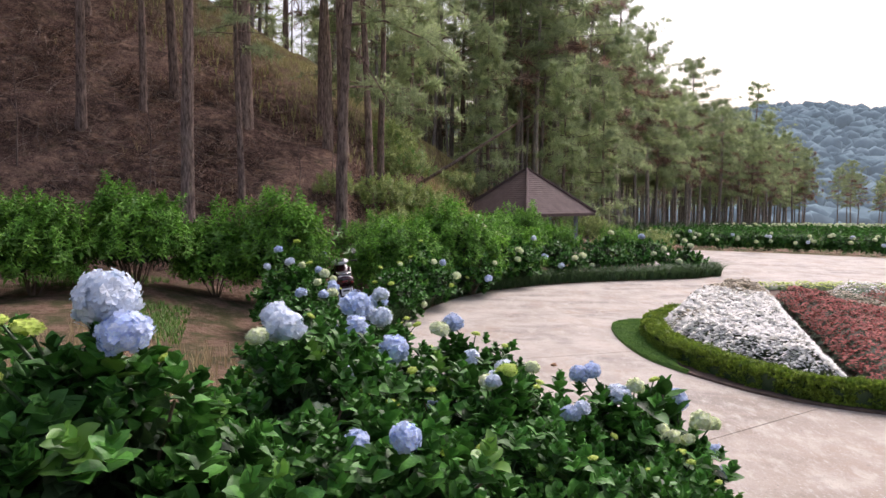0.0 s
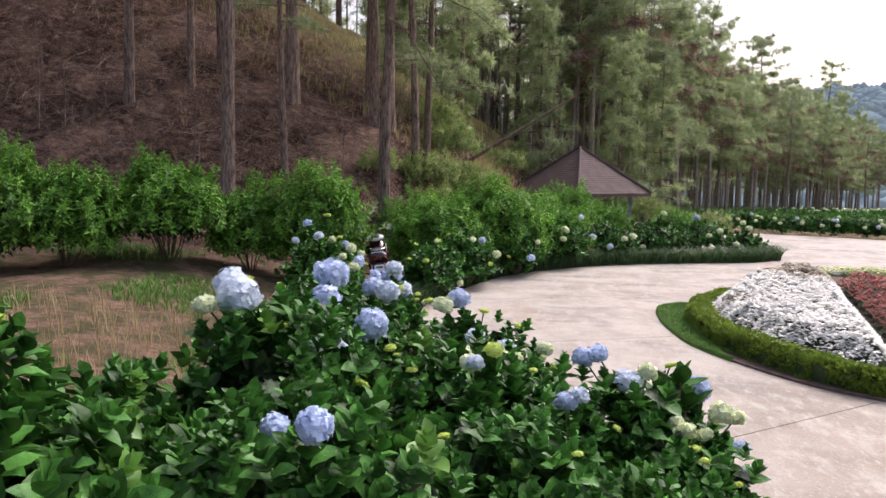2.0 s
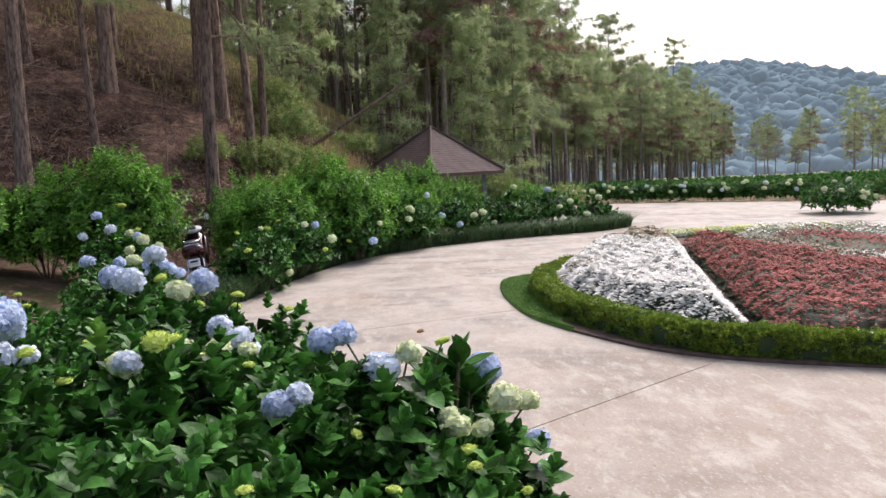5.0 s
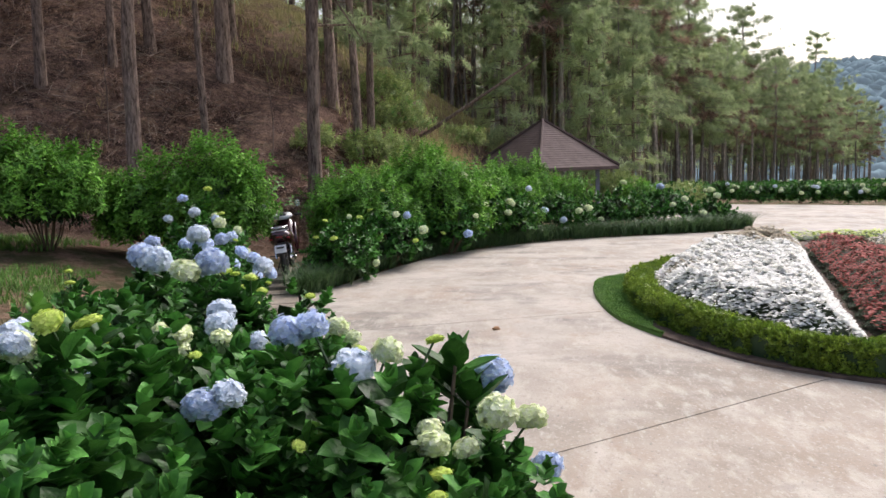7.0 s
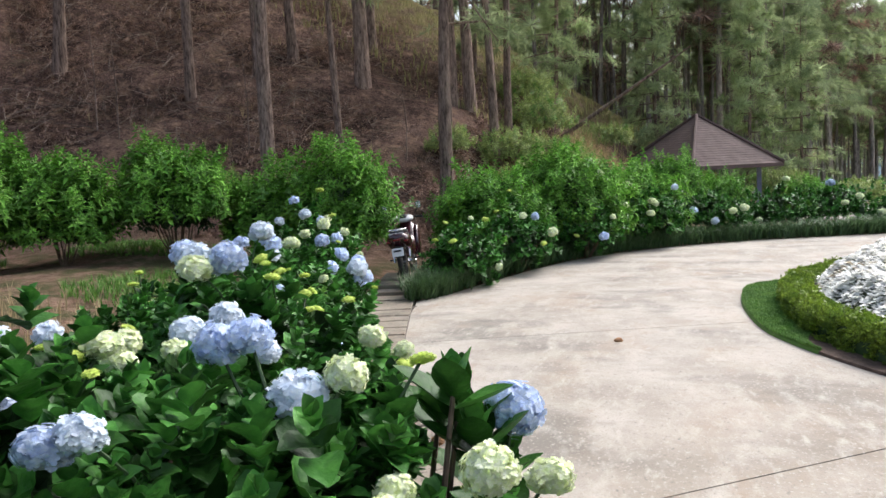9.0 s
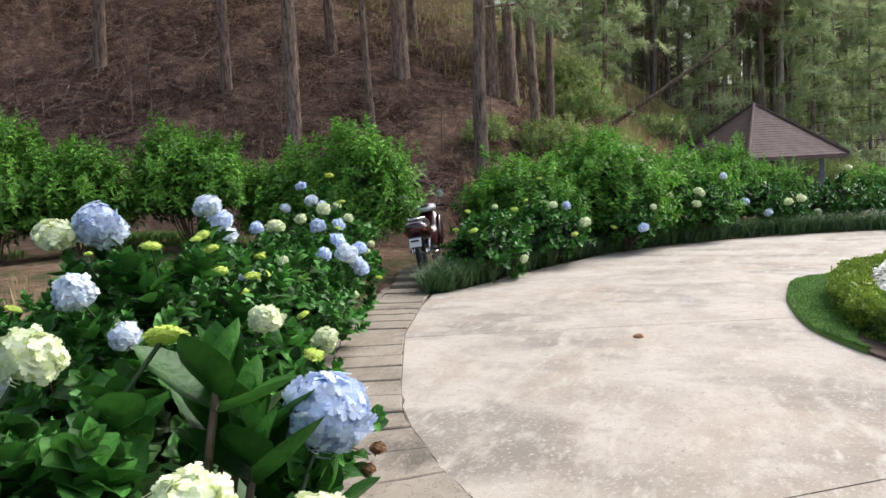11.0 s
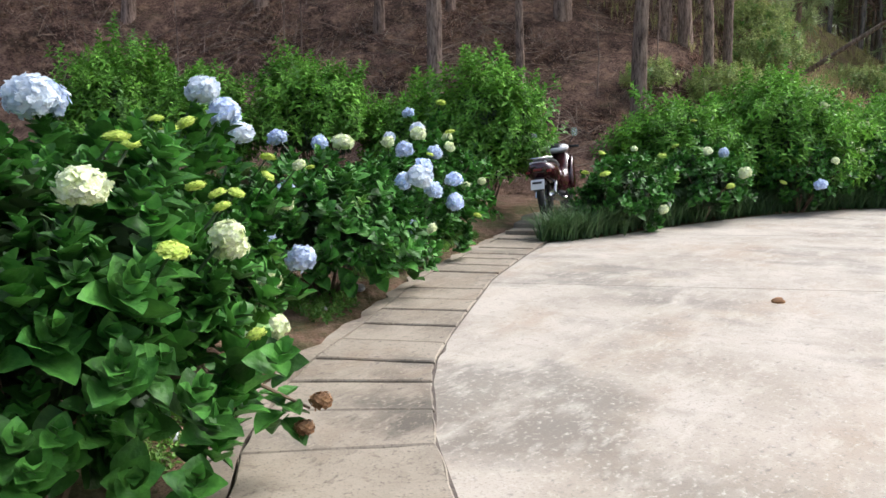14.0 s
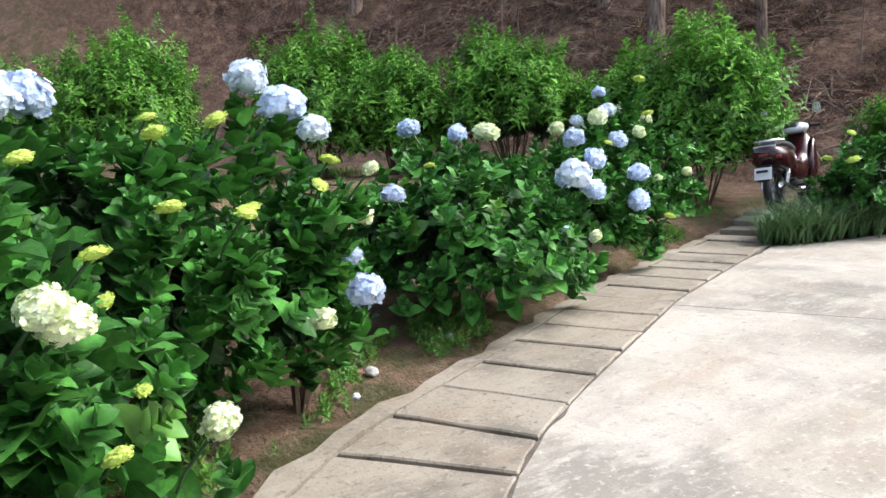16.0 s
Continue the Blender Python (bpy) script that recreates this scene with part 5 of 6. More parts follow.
    for sx in (-1, 1):
        part("leg_shield", loft([oval(0.28, 0.42, 0.04, 0.26) + np.array([sx * 0.17, 0, 0]), oval(0.42, 0.60, 0.06, 0.46) + np.array([sx * 0.20, 0, 0]), oval(0.52, 0.72, 0.04, 0.30) + np.array([sx * 0.16, 0, 0])]), MAROON, root, "", True)
    part("rear_mudguard", loft([oval(-0.70, 0.62, 0.12, 0.03), oval(-0.86, 0.55, 0.13, 0.03), oval(-0.95, 0.42, 0.13, 0.03)]), BLACK, root, "black rear mudguard")
    plate = part("number_plate", box_bm((0.19, 0.008, 0.14), (0, -0.955, 0.50), 0.002, Euler((radians(-20), 0, 0)).to_matrix().to_4x4()), PLATE, root, "white number plate")
    for z in (0.525, 0.475):
        part("plate_marking", box_bm((0.13, 0.004, 0.03), (0, -0.965 - (z - 0.5) * 0.36, z), 0.0, Euler((radians(-20), 0, 0)).to_matrix().to_4x4()), BLACK, plate)
    part("engine", loft([oval(-0.12, 0.32, 0.22, 0.18), oval(0.1, 0.32, 0.26, 0.2), oval(0.26, 0.36, 0.16, 0.14)]), BLACK, root, "dark engine block", True)
    part("exhaust", tube_bm([(0.13, 0.1, 0.24), (0.15, -0.3, 0.24), (0.16, -0.55, 0.28), (0.17, -0.86, 0.36)], [0.025, 0.03, 0.05, 0.045], 10), CHROME, root, "metal exhaust pipe", True)
    part("kickstand", tube_bm([(-0.1, 0.0, 0.28), (-0.17, -0.03, 0.12), (-0.22, -0.05, 0.0)], [0.012] * 3, 6), BLACK, root)
    return root


bike = motorbike(-2.6, 16.95, 12)
bike.matrix_basis = bike.matrix_basis @ pose(0, 0, 0, 0, -7, 0)


# ---------- pines ----------
def clump_template(n, length, width, seed, droop=0.15):
    r = np.random.default_rng(seed)
    a = r.uniform(0, 6.28, n)
    up = r.uniform(-0.2, 0.75, n)
    D = np.stack([np.cos(a) * np.sqrt(1 - np.clip(up, -1, 1) ** 2), np.sin(a) * np.sqrt(1 - np.clip(up, -1, 1) ** 2), up], -1)
    side = np.cross(D, [0.3, 0.2, 0.93])
    side /= np.linalg.norm(side, axis=1, keepdims=True)
    L = length * r.uniform(0.7, 1.1, n)[:, None]
    tip = D * L - (0, 0, droop * length)
    base = D * L * 0.08
    V = np.stack([base - side * width * 0.5, base + side * width * 0.5, tip], 1).reshape(-1, 3)
    return V, np.arange(n * 3).reshape(-1, 3)


CLUMPS = [clump_template(30, 0.36, 0.024, s, 0.25) for s in (1, 2, 3)]


def pine(height, radius, crown_from, crown_r, branches, seed, lean=0.0, per=6, low_dead=0.0, clump=1.0, bark=BARK, label="tall slender pine with ridged brown bark"):
    """A pine: bent tapered trunk, whorled limbs, tufts of long needles."""
    r = np.random.default_rng(seed)
    root = thing("pine_tree", (0, 0, 0), label, "pine tree", "pine wood")
    zs = np.linspace(-0.4, height, 14)
    bend = np.stack([lean * (zs / height) + 0.10 * np.sin(zs * 0.35 + seed), 0.10 * np.cos(zs * 0.3 + seed * 2), zs], -1)
    bend[:, :2] -= bend[1, :2]
    rad = radius * (1 - 0.82 * np.clip(zs / height, 0, 1)) * (1 + 0.35 * np.exp(-np.maximum(zs, 0) * 3))
    V, F = tube(bend, rad, 12)
    V += r.normal(0, radius * 0.05, V.shape) * (1, 1, 0)
    link_mesh("trunk", V, F, bark, root, smooth=True)
    wood, place, axis, dry = [], [], [], []
    for k in range(branches):
        u = (k + r.random()) / branches
        z = height * (crown_from + (0.99 - crown_from) * u)
        base = np.array([np.interp(z, zs, bend[:, 0]), np.interp(z, zs, bend[:, 1]), z])
        a = k * 2.4 + r.normal(0, 0.3)
        L = crown_r * (0.40 + 0.60 * (1 - u) ** 0.5) * r.uniform(0.45, 1.2) * min(1, 0.6 + u * 4)
        rise = L * (-0.22 + 0.62 * u) * r.uniform(0.5, 1.4)
        d = np.array([math.cos(a), math.sin(a), 0])
        pts = [base, base + d * L * 0.5 + (0, 0, rise * 0.3), base + d * L + (0, 0, rise)]
        wood.append(tube(pts, [0.035 * (1 - u * 0.6), 0.022 * (1 - u * 0.5), 0.006], 4))
        dead = r.random() < low_dead * (1 - u)
        side = np.cross(d, [0, 0, 1])
        for q in range(per):
            f = r.uniform(0.35, 1.05)
            p = base + d * L * f + (0, 0, rise * f * f) + side * r.normal(0, 0.17) * L * (1.1 - 0.4 * f) + (0, 0, r.normal(0.0, 0.06))
            place.append(p)
            axis.append(d * 0.8 + np.array([0, 0, 0.5]) + r.normal(0, 0.3, 3))
            dry.append(dead)
    W, Q = joined(wood)
    tagged(link_mesh("branchwork", W, Q, bark, root), kind="stuff")
    place, axis, dry = np.array(place), np.array(axis), np.array(dry)
    V0, F0 = CLUMPS[seed % 3]
    V, F = scatter(V0, F0, frames_along(axis, r.uniform(0, 6.28, len(place))), place, r.uniform(0.8, 1.5, len(place)) * clump)
    tagged(link_mesh("crown", V, F, [NEEDLE, NEEDLE_DRY], root, index=np.repeat(dry.astype(int), len(F0))), kind="stuff")
    return root


def plant(kinds, x, y, rz, scale=1.0, dz=-0.1):
    ob = copy_thing(kinds, pose(x, y, gz(x, y) + dz, 0, 0, rz))
    ob.scale = (scale, scale, scale)
    return ob


HILL = [pine(17, 0.19, 0.5, 2.8, 34, 301, 0.5, 9), pine(16, 0.17, 0.45, 2.7, 34, 302, -0.4, 9), pine(18, 0.21, 0.55, 2.8, 30, 303, 0.2, 9)]
WOOD = [pine(14.5, 0.17, 0.48, 3.6, 40, 311, 0.3, 12, 0.35, 1.15, GREYBARK), pine(13, 0.15, 0.44, 3.4, 40, 312, -0.2, 12, 0.45, 1.15, GREYBARK),
        pine(15.5, 0.18, 0.53, 3.7, 38, 313, 0.1, 12, 0.3, 1.15, GREYBARK), pine(12, 0.14, 0.38, 3.1, 44, 314, 0.0, 12, 0.3, 1.15, GREYBARK)]
POLE = [pine(14, 0.11, 0.5, 1.9, 26, 331, 0.3, 9, 0.2, 1.1, GREYBARK, label="slim straight pine in the dense wood"), pine(12.5, 0.10, 0.45, 1.8, 26, 332, -0.3, 9, 0.3, 1.1, GREYBARK, label="slim straight pine in the dense wood")]
YOUNG = [pine(9, 0.10, 0.12, 1.9, 40, 321, 0.2, 9, 0.1, 1.2, label="young pine with low feathery branches"), pine(8, 0.09, 0.15, 1.7, 36, 322, -0.1, 9, 0.1, 1.2, label="young pine with low feathery branches")]
CROWN = pine(20.5, 0.2, 0.8, 3.0, 15, 341, 0.8, 11, 0.0, 1.3, label="lone tall pine with a flat spreading crown")
MODELS = HILL + WOOD + YOUNG + POLE + [CROWN]

# pines standing on the hillside
for k, (x, y, sc, rz) in enumerate([(-16.2, 24.4, 1.0, 10), (-12.05, 24.9, 0.95, 80), (-7.25, 20.6, 0.9, 200), (-10.5, 28.6, 0.9, 130), (-6.6, 23.3, 0.65, 300),
                                    (-7.8, 28.1, 1.15, 20), (-8.6, 31.1, 0.9, 90), (-3.7, 23.2, 1.05, 170), (-5.1, 29.1, 0.85, 60), (-4.6, 29.3, 1.0, 250),
                                    (-3.4, 27.5, 0.85, 330), (-3.1, 28.1, 0.65, 200), (-19.2, 21.8, 1.0, 15), (-10.9, 26.9, 0.8, 45), (-5.6, 30.6, 0.8, 190),
                                    (-27.0, 19.1, 1.0, 100), (-23.0, 24.0, 1.0, 220), (-21.5, 28.5, 1.0, 300), (-14.5, 30.5, 0.9, 140)]):
    plant(HILL[k % 3], x, y, rz, sc)
# crooked dead limbs on one trunk, and leafy boughs reaching over the scrub
limbed = thing("pine_bough", (-3.7, 23.2, gz(-3.7, 23.2)), "crooked bare and needled boughs low on a pine", "branch")
zb = gz(-3.7, 23.2)
for name, pts, green in (("dead_limb", [(0.1, 0.0, 6.75), (0.6, -0.1, 6.4), (1.03, 0.0, 5.7), (1.45, 0.1, 5.05)], 0), ("dead_limb", [(0.05, 0.0, 7.9), (0.5, 0.3, 8.1), (1.0, 0.4, 7.7)], 0),
                         ("bough", [(0.1, 0.0, 7.3), (1.2, 0.3, 7.5), (2.4, 0.5, 7.0), (3.3, 0.6, 6.3)], 46), ("bough", [(0.1, 0.2, 8.4), (1.0, 1.0, 8.8), (2.2, 1.6, 8.7), (3.6, 2.0, 8.0)], 46), ("bough", [(0.1, 0.1, 5.6), (0.9, 0.8, 5.7), (1.9, 1.6, 5.3)], 30)):
    P = np.array(pts) - (0, 0, zb)
    V, F = tube(P, np.linspace(0.04, 0.012, len(P)), 6)
    limb = link_mesh(name, V, F, BARK, limbed)
    if green:
        rb = np.random.default_rng(green + int(pts[0][2] * 10))
        t = rb.uniform(0.8, len(P) - 1, green)
        Q = np.stack([np.interp(t, np.arange(len(P)), P[:, i]) for i in range(3)], -1) + rb.normal(0, 0.22, (green, 3)) * (1, 1.3, 0.6)
        V, F = scatter(*CLUMPS[0], frames_along(np.array([0.5, 0, 0.5]) + rb.normal(0, 0.4, Q.shape), rb.uniform(0, 6.28, green)), Q, rb.uniform(0.9, 1.4, green))
        tagged(link_mesh("needles", V, F, NEEDLE, limb), kind="stuff")
# wood along and behind the ridge
r1 = np.random.default_rng(71)
placed = []
tries = 0
while len(placed) < 52 and tries < 4000:
    tries += 1
    x, y = r1.uniform(-34, 6), r1.uniform(33, 66)
    if y < 36.5 + max(0, (x + 4) * 1.5) - (2 if x < -8 else 0) or any((x - a) ** 2 + (y - b) ** 2 < 4.2 for a, b in placed):
        continue
    placed.append((x, y))
    plant((HILL + WOOD[2:3] * (1 if x < -8 else 3))[int(r1.integers(0, 4 if x < -8 else 6))], x, y, r1.uniform(0, 360), r1.uniform(0.75, 1.05))
# wood edge from behind the gazebo into the distance
placed = []
tries = 0
while len(placed) < 150 and tries < 6000:
    tries += 1
    u = r1.random() ** 0.8
    ex, ey = np.interp(u, [0, 0.35, 1], [4.0, 21.0, 64.0]), np.interp(u, [0, 0.35, 1], [43.0, 76.0, 152.0])
    off = r1.exponential(6.0)
    if off > 26:
        continue
    x, y = ex - off * 0.85, ey + off * 0.5
    if any((x - a) ** 2 + (y - b) ** 2 < 2.6 + 3 * u for a, b in placed):
        continue
    placed.append((x, y))
    plant((WOOD + POLE * 2)[int(r1.integers(0, 8))] if off > 2 else WOOD[int(r1.integers(0, 4))], x, y, r1.uniform(0, 360), r1.uniform(0.8, 1.12) * (1.22 - 0.22 * min(1, u / 0.3)))
for x, y, sc, rz in ((-5.2, 32.5, 0.95, 0), (-2.6, 34.5, 1.0, 60), (1.0, 38.8, 1.0, 200), (4.6, 40.5, 1.0, 20), (7.0, 42.5, 0.9, 310)):
    plant(YOUNG[int(rz) % 2], x, y, rz, sc)
for x, y, sc, rz in ((7.2, 56.0, 1.1, 30), (4.4, 51.5, 1.1, 200), (2.2, 46.5, 1.05, 120), (0.4, 45.0, 1.1, 260)):
    plant(POLE[int(rz) % 20 // 10], x, y, rz, sc)
# lone tree and far trees across the fields
plant(CROWN, 39.6, 113.5, 40)
for k in range(26):
    plant(WOOD[k % 4], r1.uniform(66, 135), r1.uniform(140, 215), r1.uniform(0, 360), r1.uniform(0.8, 1.2))
for m in MODELS:
    for o in (*m.children_recursive, m):
        bpy.data.objects.remove(o)

# depth of the wood: slim trunks and shaded foliage behind the edge trees
r5 = np.random.default_rng(73)
stems, place = [], []
for k in range(620):
    if k % 3 == 0:
        x, y = r5.uniform(-30, 7), r5.uniform(44, 78)
    else:
        u, off = r5.random() ** 0.8, r5.uniform(5, 42)
        x, y = np.interp(u, [0, 0.35, 1], [4.0, 21.0, 64.0]) - off * 0.85, np.interp(u, [0, 0.35, 1], [43.0, 76.0, 152.0]) + off * 0.5
    z, high, rad = gz(x, y), r5.uniform(9, 15), r5.uniform(0.07, 0.14)
    dx, dy = r5.normal(0, 0.35, 2)
    stems.append(tube([(x, y, z - 0.3), (x + dx * 0.4, y + dy * 0.4, z + high * 0.5), (x + dx, y + dy, z + high)], [rad, rad * 0.75, rad * 0.25], 6))
    for q in range(11):
        place.append((x + r5.normal(0, 1.1), y + r5.normal(0, 1.1), z + high * r5.uniform(0.2, 1.05) ** 0.8))
V, F = joined(stems)
tagged(link_mesh("slim_trunks", V, F, GREYBARK, smooth=True), "slim trunks deep in the pine wood", "pine wood", kind="stuff")
place = np.array(place)
V, F = scatter(*CLUMPS[1], frames_along(np.array([0, 0, 1.0]) + r5.normal(0, 0.4, place.shape), r5.uniform(0, 6.28, len(place))), place, r5.uniform(2.0, 4.0, len(place)))
tagged(link_mesh("deep_foliage", V, F, [NEEDLE, NEEDLE_DRY], index=np.repeat((r5.random(len(place)) < 0.3).astype(int), len(CLUMPS[1][1]))), "shaded needle sprays deep in the pine wood", "pine wood", kind="stuff")
brush = np.array([(np.interp(u, [0, 0.35, 1], [4.0, 21.0, 64.0]) - o * 0.85, np.interp(u, [0, 0.35, 1], [43.0, 76.0, 152.0]) + o * 0.5) for u, o in zip(r5.random(2600) ** 0.8, r5.uniform(-1, 12, 2600))])

# fallen trunk leaning through the scrub
log = thing("dead_tree", (-2.9, 30.5, gz(-2.9, 30.5)), "bare dead pine trunk leaning over the scrub", "dead tree")
V, F = tube(np.array([(-2.9, 30.5, 2.2), (-1.7, 30.5, 2.97), (-0.2, 30.5, 3.9), (1.35, 30.5, 4.88), (2.3, 30.5, 5.5)]) - (-2.9, 30.5, gz(-2.9, 30.5)), [0.075, 0.07, 0.06, 0.04, 0.015], 8)
link_mesh("trunk", V, F, BARK, log, smooth=True)


# ---------- hillside scrub ----------
blades("wood_brush", np.stack([brush[:, 0], brush[:, 1], ground_z(brush[:, 0], brush[:, 1])], -1), 1.1, 0.05, MONDO, 74, label="dark brush on the floor of the wood", per=6, spread=0.5, category="undergrowth")
def scatter_ground(n, box, seed, test=None):
    r = np.random.default_rng(seed)
    P = np.stack([r.uniform(box[0], box[2], n), r.uniform(box[1], box[3], n)], -1)
    if test is not None:
        P = P[test(P[:, 0], P[:, 1])]
    return np.stack([P[:, 0], P[:, 1], ground_z(P[:, 0], P[:, 1]) - 0.02], -1)


def on_hill(x, y):
    return (y > 19.8 + (x + 4) * np.where(x < -4, 0.25, 2.6)) & (y < 36 + np.maximum(0, (x + 4) * 1.5))


RIDGEGRASS = material("ridge_grass", (0.27, 0.26, 0.10), (0.50, 0.46, 0.21), 0.8, 3, 20, 0, island=0.3, translucent=0.3)
blades("ridge_grass", scatter_ground(3600, (-14, 27, 7, 46), 81, lambda x, y: on_hill(x, y + 0.5) & (y > 28.5 + np.maximum(0, (x + 4) * 1.4) + np.minimum(0, (x + 4)) * -0.25)), 0.45, 0.018, RIDGEGRASS, 82, label="tall dry yellow grass along the ridge", per=5, spread=0.35, category="dry grass")
blades("plume_grass", scatter_ground(800, (-1.6, 28.0, 1.2, 32.5), 83), 1.5, 0.03, DRYGRASS, 84, label="pale dry plume grass beside the gazebo", per=6, spread=0.25, category="dry grass")
blades("hill_scrub", scatter_ground(500, (-24, 19, -2, 34), 85, lambda x, y: on_hill(x, y) & (np.sin(x * 1.7) + np.cos(y * 1.3) > 0.75)), 0.4, 0.009, DRYGRASS, 86, label="thin dead bracken and grass on the needle litter", per=6, spread=0.6, category="dry grass")
blades("needle_litter", scatter_ground(34000, (-24, 18.5, -1, 33), 87, on_hill), 0.06, 0.022, NEEDLE_DRY, 88, label="fallen brown pine needles on the slope", per=3, spread=4.5, category="pine needles")
blades("dead_bracken", scatter_ground(9000, (-24, 19, -2, 34), 185, lambda x, y: on_hill(x, y) & (np.sin(x * 2.3 + y) + np.cos(y * 1.9 - x * 0.7) > 0.9)), 0.20, 0.02, NEEDLE_DRY, 186, label="patches of dead brown bracken on the slope", per=6, spread=1.2, category="dead bracken")
blades("weeds", scatter_ground(9000, (-11, 8.5, -1.2, 18), 89, lambda x, y: (x < edge_x(y) - 2.6) & (np.sin(x * 1.1 + 1) * np.cos(y * 0.9) > 0.1)), 0.17, 0.012, GRASS, 90, label="low weeds on bare earth", per=5, spread=0.8, category="weeds")
blades("dry_stalks", scatter_ground(420, (-7, 5.5, -2.6, 12), 91), 0.42, 0.010, DRYGRASS, 92, label="dead brown stalks on bare earth", per=4, spread=0.4, category="dry stalks")
weed = along([(float(edge_x(y)) - 0.25, y) for y in np.arange(8.0, 16.5, 0.3)], 0.005, (-0.05, 0.45), 93)
weed = weed[np.sin(weed[:, 1] * 3.1) + np.sin(weed[:, 1] * 7.3 + weed[:, 0] * 5) > -0.1]
weed[:, 2] = ground_z(weed[:, 0], weed[:, 1]) + 0.05
rw = np.random.default_rng(94)
V, F = scatter(*HEDGE_SHOOTS[0], frames_along(np.array([0, 0, 1.0]) + rw.normal(0, 0.4, weed.shape), rw.uniform(0, 6.28, len(weed))), weed, rw.uniform(0.7, 1.7, len(weed)))
tagged(link_mesh("edge_weeds", V, F, GRASS), "creeping weeds along the drain kerb", "weeds", kind="stuff")


r4 = np.random.default_rng(63)
sticks = []
for k in range(2000):
    x, y = r4.uniform(-22, -2), r4.uniform(19, 33)
    if not on_hill(np.array([x]), np.array([y]))[0]:
        continue
    a, L = r4.uniform(0, 6.28), r4.uniform(0.3, 1.3)
    p = [(x + math.cos(a) * L * u, y + math.sin(a) * L * u) for u in (-0.5, 0.0, 0.5)]
    sticks.append(tube([(q[0], q[1], gz(*q) + 0.05 + (0.04 if i == 1 else 0)) for i, q in enumerate(p)], [0.009, 0.008, 0.003], 4))
V, F = joined(sticks)
tagged(link_mesh("fallen_twigs", V, F, STRAW), "fallen twigs and dead branches on the needle slope", "twigs", kind="stuff")


def scrub(x, y, rx, h, seed):
    return bush("scrub_bush", "loose grey-green scrub bush on the slope", "shrub", x, y, rx, rx, h, SHRUB_SHOOTS, LEAF_SCRUB, 40, seed, (), "hillside scrub", inner=False, size=1.2, young=0.1, low=-0.2, stems=7, lumps=0.4)


for k, (x, y, rx, h) in enumerate([(-2.3, 25.2, 1.0, 1.7), (-1.7, 28.5, 1.2, 1.9), (-2.9, 27.2, 1.1, 1.5), (-0.2, 27.4, 1.1, 1.5), (-1.4, 25.6, 1.2, 1.7), (-3.3, 31.8, 1.2, 1.6), (-0.6, 29.0, 0.9, 1.2), (-4.2, 25.4, 0.7, 1.0), (-2.6, 30.5, 1.3, 1.8), (-0.9, 34.5, 1.2, 1.3), (7.3, 32.6, 1.0, 1.2), (-8.5, 21.0, 0.5, 0.7), (5.6, 37.6, 1.2, 1.6)]):
    scrub(x, y, rx, h, 400 + k)


def sapling(x, y, h, seed):
    """A bare twiggy sapling."""
    r = np.random.default_rng(seed)
    root = thing("sapling", (x, y, gz(x, y)), "thin bare sapling among the needles", "sapling", "bare saplings")
    V, F = tube([(0, 0, -0.1), (0.05, 0, h * 0.4), (-0.04, 0.05, h * 0.75), (0.08, 0, h)], [0.022, 0.017, 0.011, 0.004], 6)
    link_mesh("stem", V, F, BARK, root)
    for k in range(7):
        z = h * r.uniform(0.3, 0.9)
        a = r.uniform(0, 6.28)
        d = np.array([math.cos(a), math.sin(a), 0.8]) * r.uniform(0.2, 0.55)
        V, F = tube([(0, 0, z), np.array([0, 0, z]) + d * 0.6, np.array([0, 0, z]) + d + (0, 0, 0.1)], [0.008, 0.006, 0.002], 4)
        link_mesh("twig", V, F, BARK, root)


for k, (x, y, h) in enumerate([(-9.3, 23.3, 3.2), (-12.6, 22.2, 3.6), (-13.6, 22.6, 4.0), (-4.6, 27.0, 4.0), (-5.2, 24.5, 2.6), (-15.5, 20.5, 3.0)]):
    sapling(x, y, h, 500 + k)

# ---------- far side of the plaza ----------
r2 = np.random.default_rng(91)


def far_heads(x, y, rx, h, n, kinds="wwwp"):
    out = []
    z0 = gz(x, y)
    for k in range(n):
        a, u = r2.uniform(-2.6, -0.5), r2.uniform(0.1, 0.9)
        out.append((x + math.cos(a) * rx * math.sqrt(1 - u * u * 0.8), y + math.sin(a) * rx * math.sqrt(1 - u * u * 0.8), z0 + h * (0.45 + 0.58 * u), r2.uniform(0.16, 0.22), kinds[int(r2.integers(0, len(kinds)))]))
    return out


for x, y in [(7.2, 37.2), (8.6, 37.7), (10.1, 37.8), (11.6, 37.3), (13.1, 36.8), (14.6, 36.2), (16.1, 35.5), (17.6, 34.8), (19.2, 34.0), (20.8, 33.2)]:
    bush("hydrangea_bush", "low hydrangea hedge with white mopheads at the plaza's far edge", "hydrangea", x, y, 0.95, 0.75, 0.85, FARBUSH_SHOOTS, LEAF_HYD, 60, int(x * 10) + 600,
         far_heads(x, y, 0.9, 0.85, 5), "far hydrangea hedge", young=0.2, stems=2)
bush("hydrangea_bush", "rounded hydrangea bush on the far side of the paving", "hydrangea", 15.6, 27.8, 1.2, 1.0, 1.0, FARBUSH_SHOOTS, LEAF_HYD, 24, 640, far_heads(15.6, 27.8, 1.1, 1.0, 6), "far hydrangea hedge", stems=2)


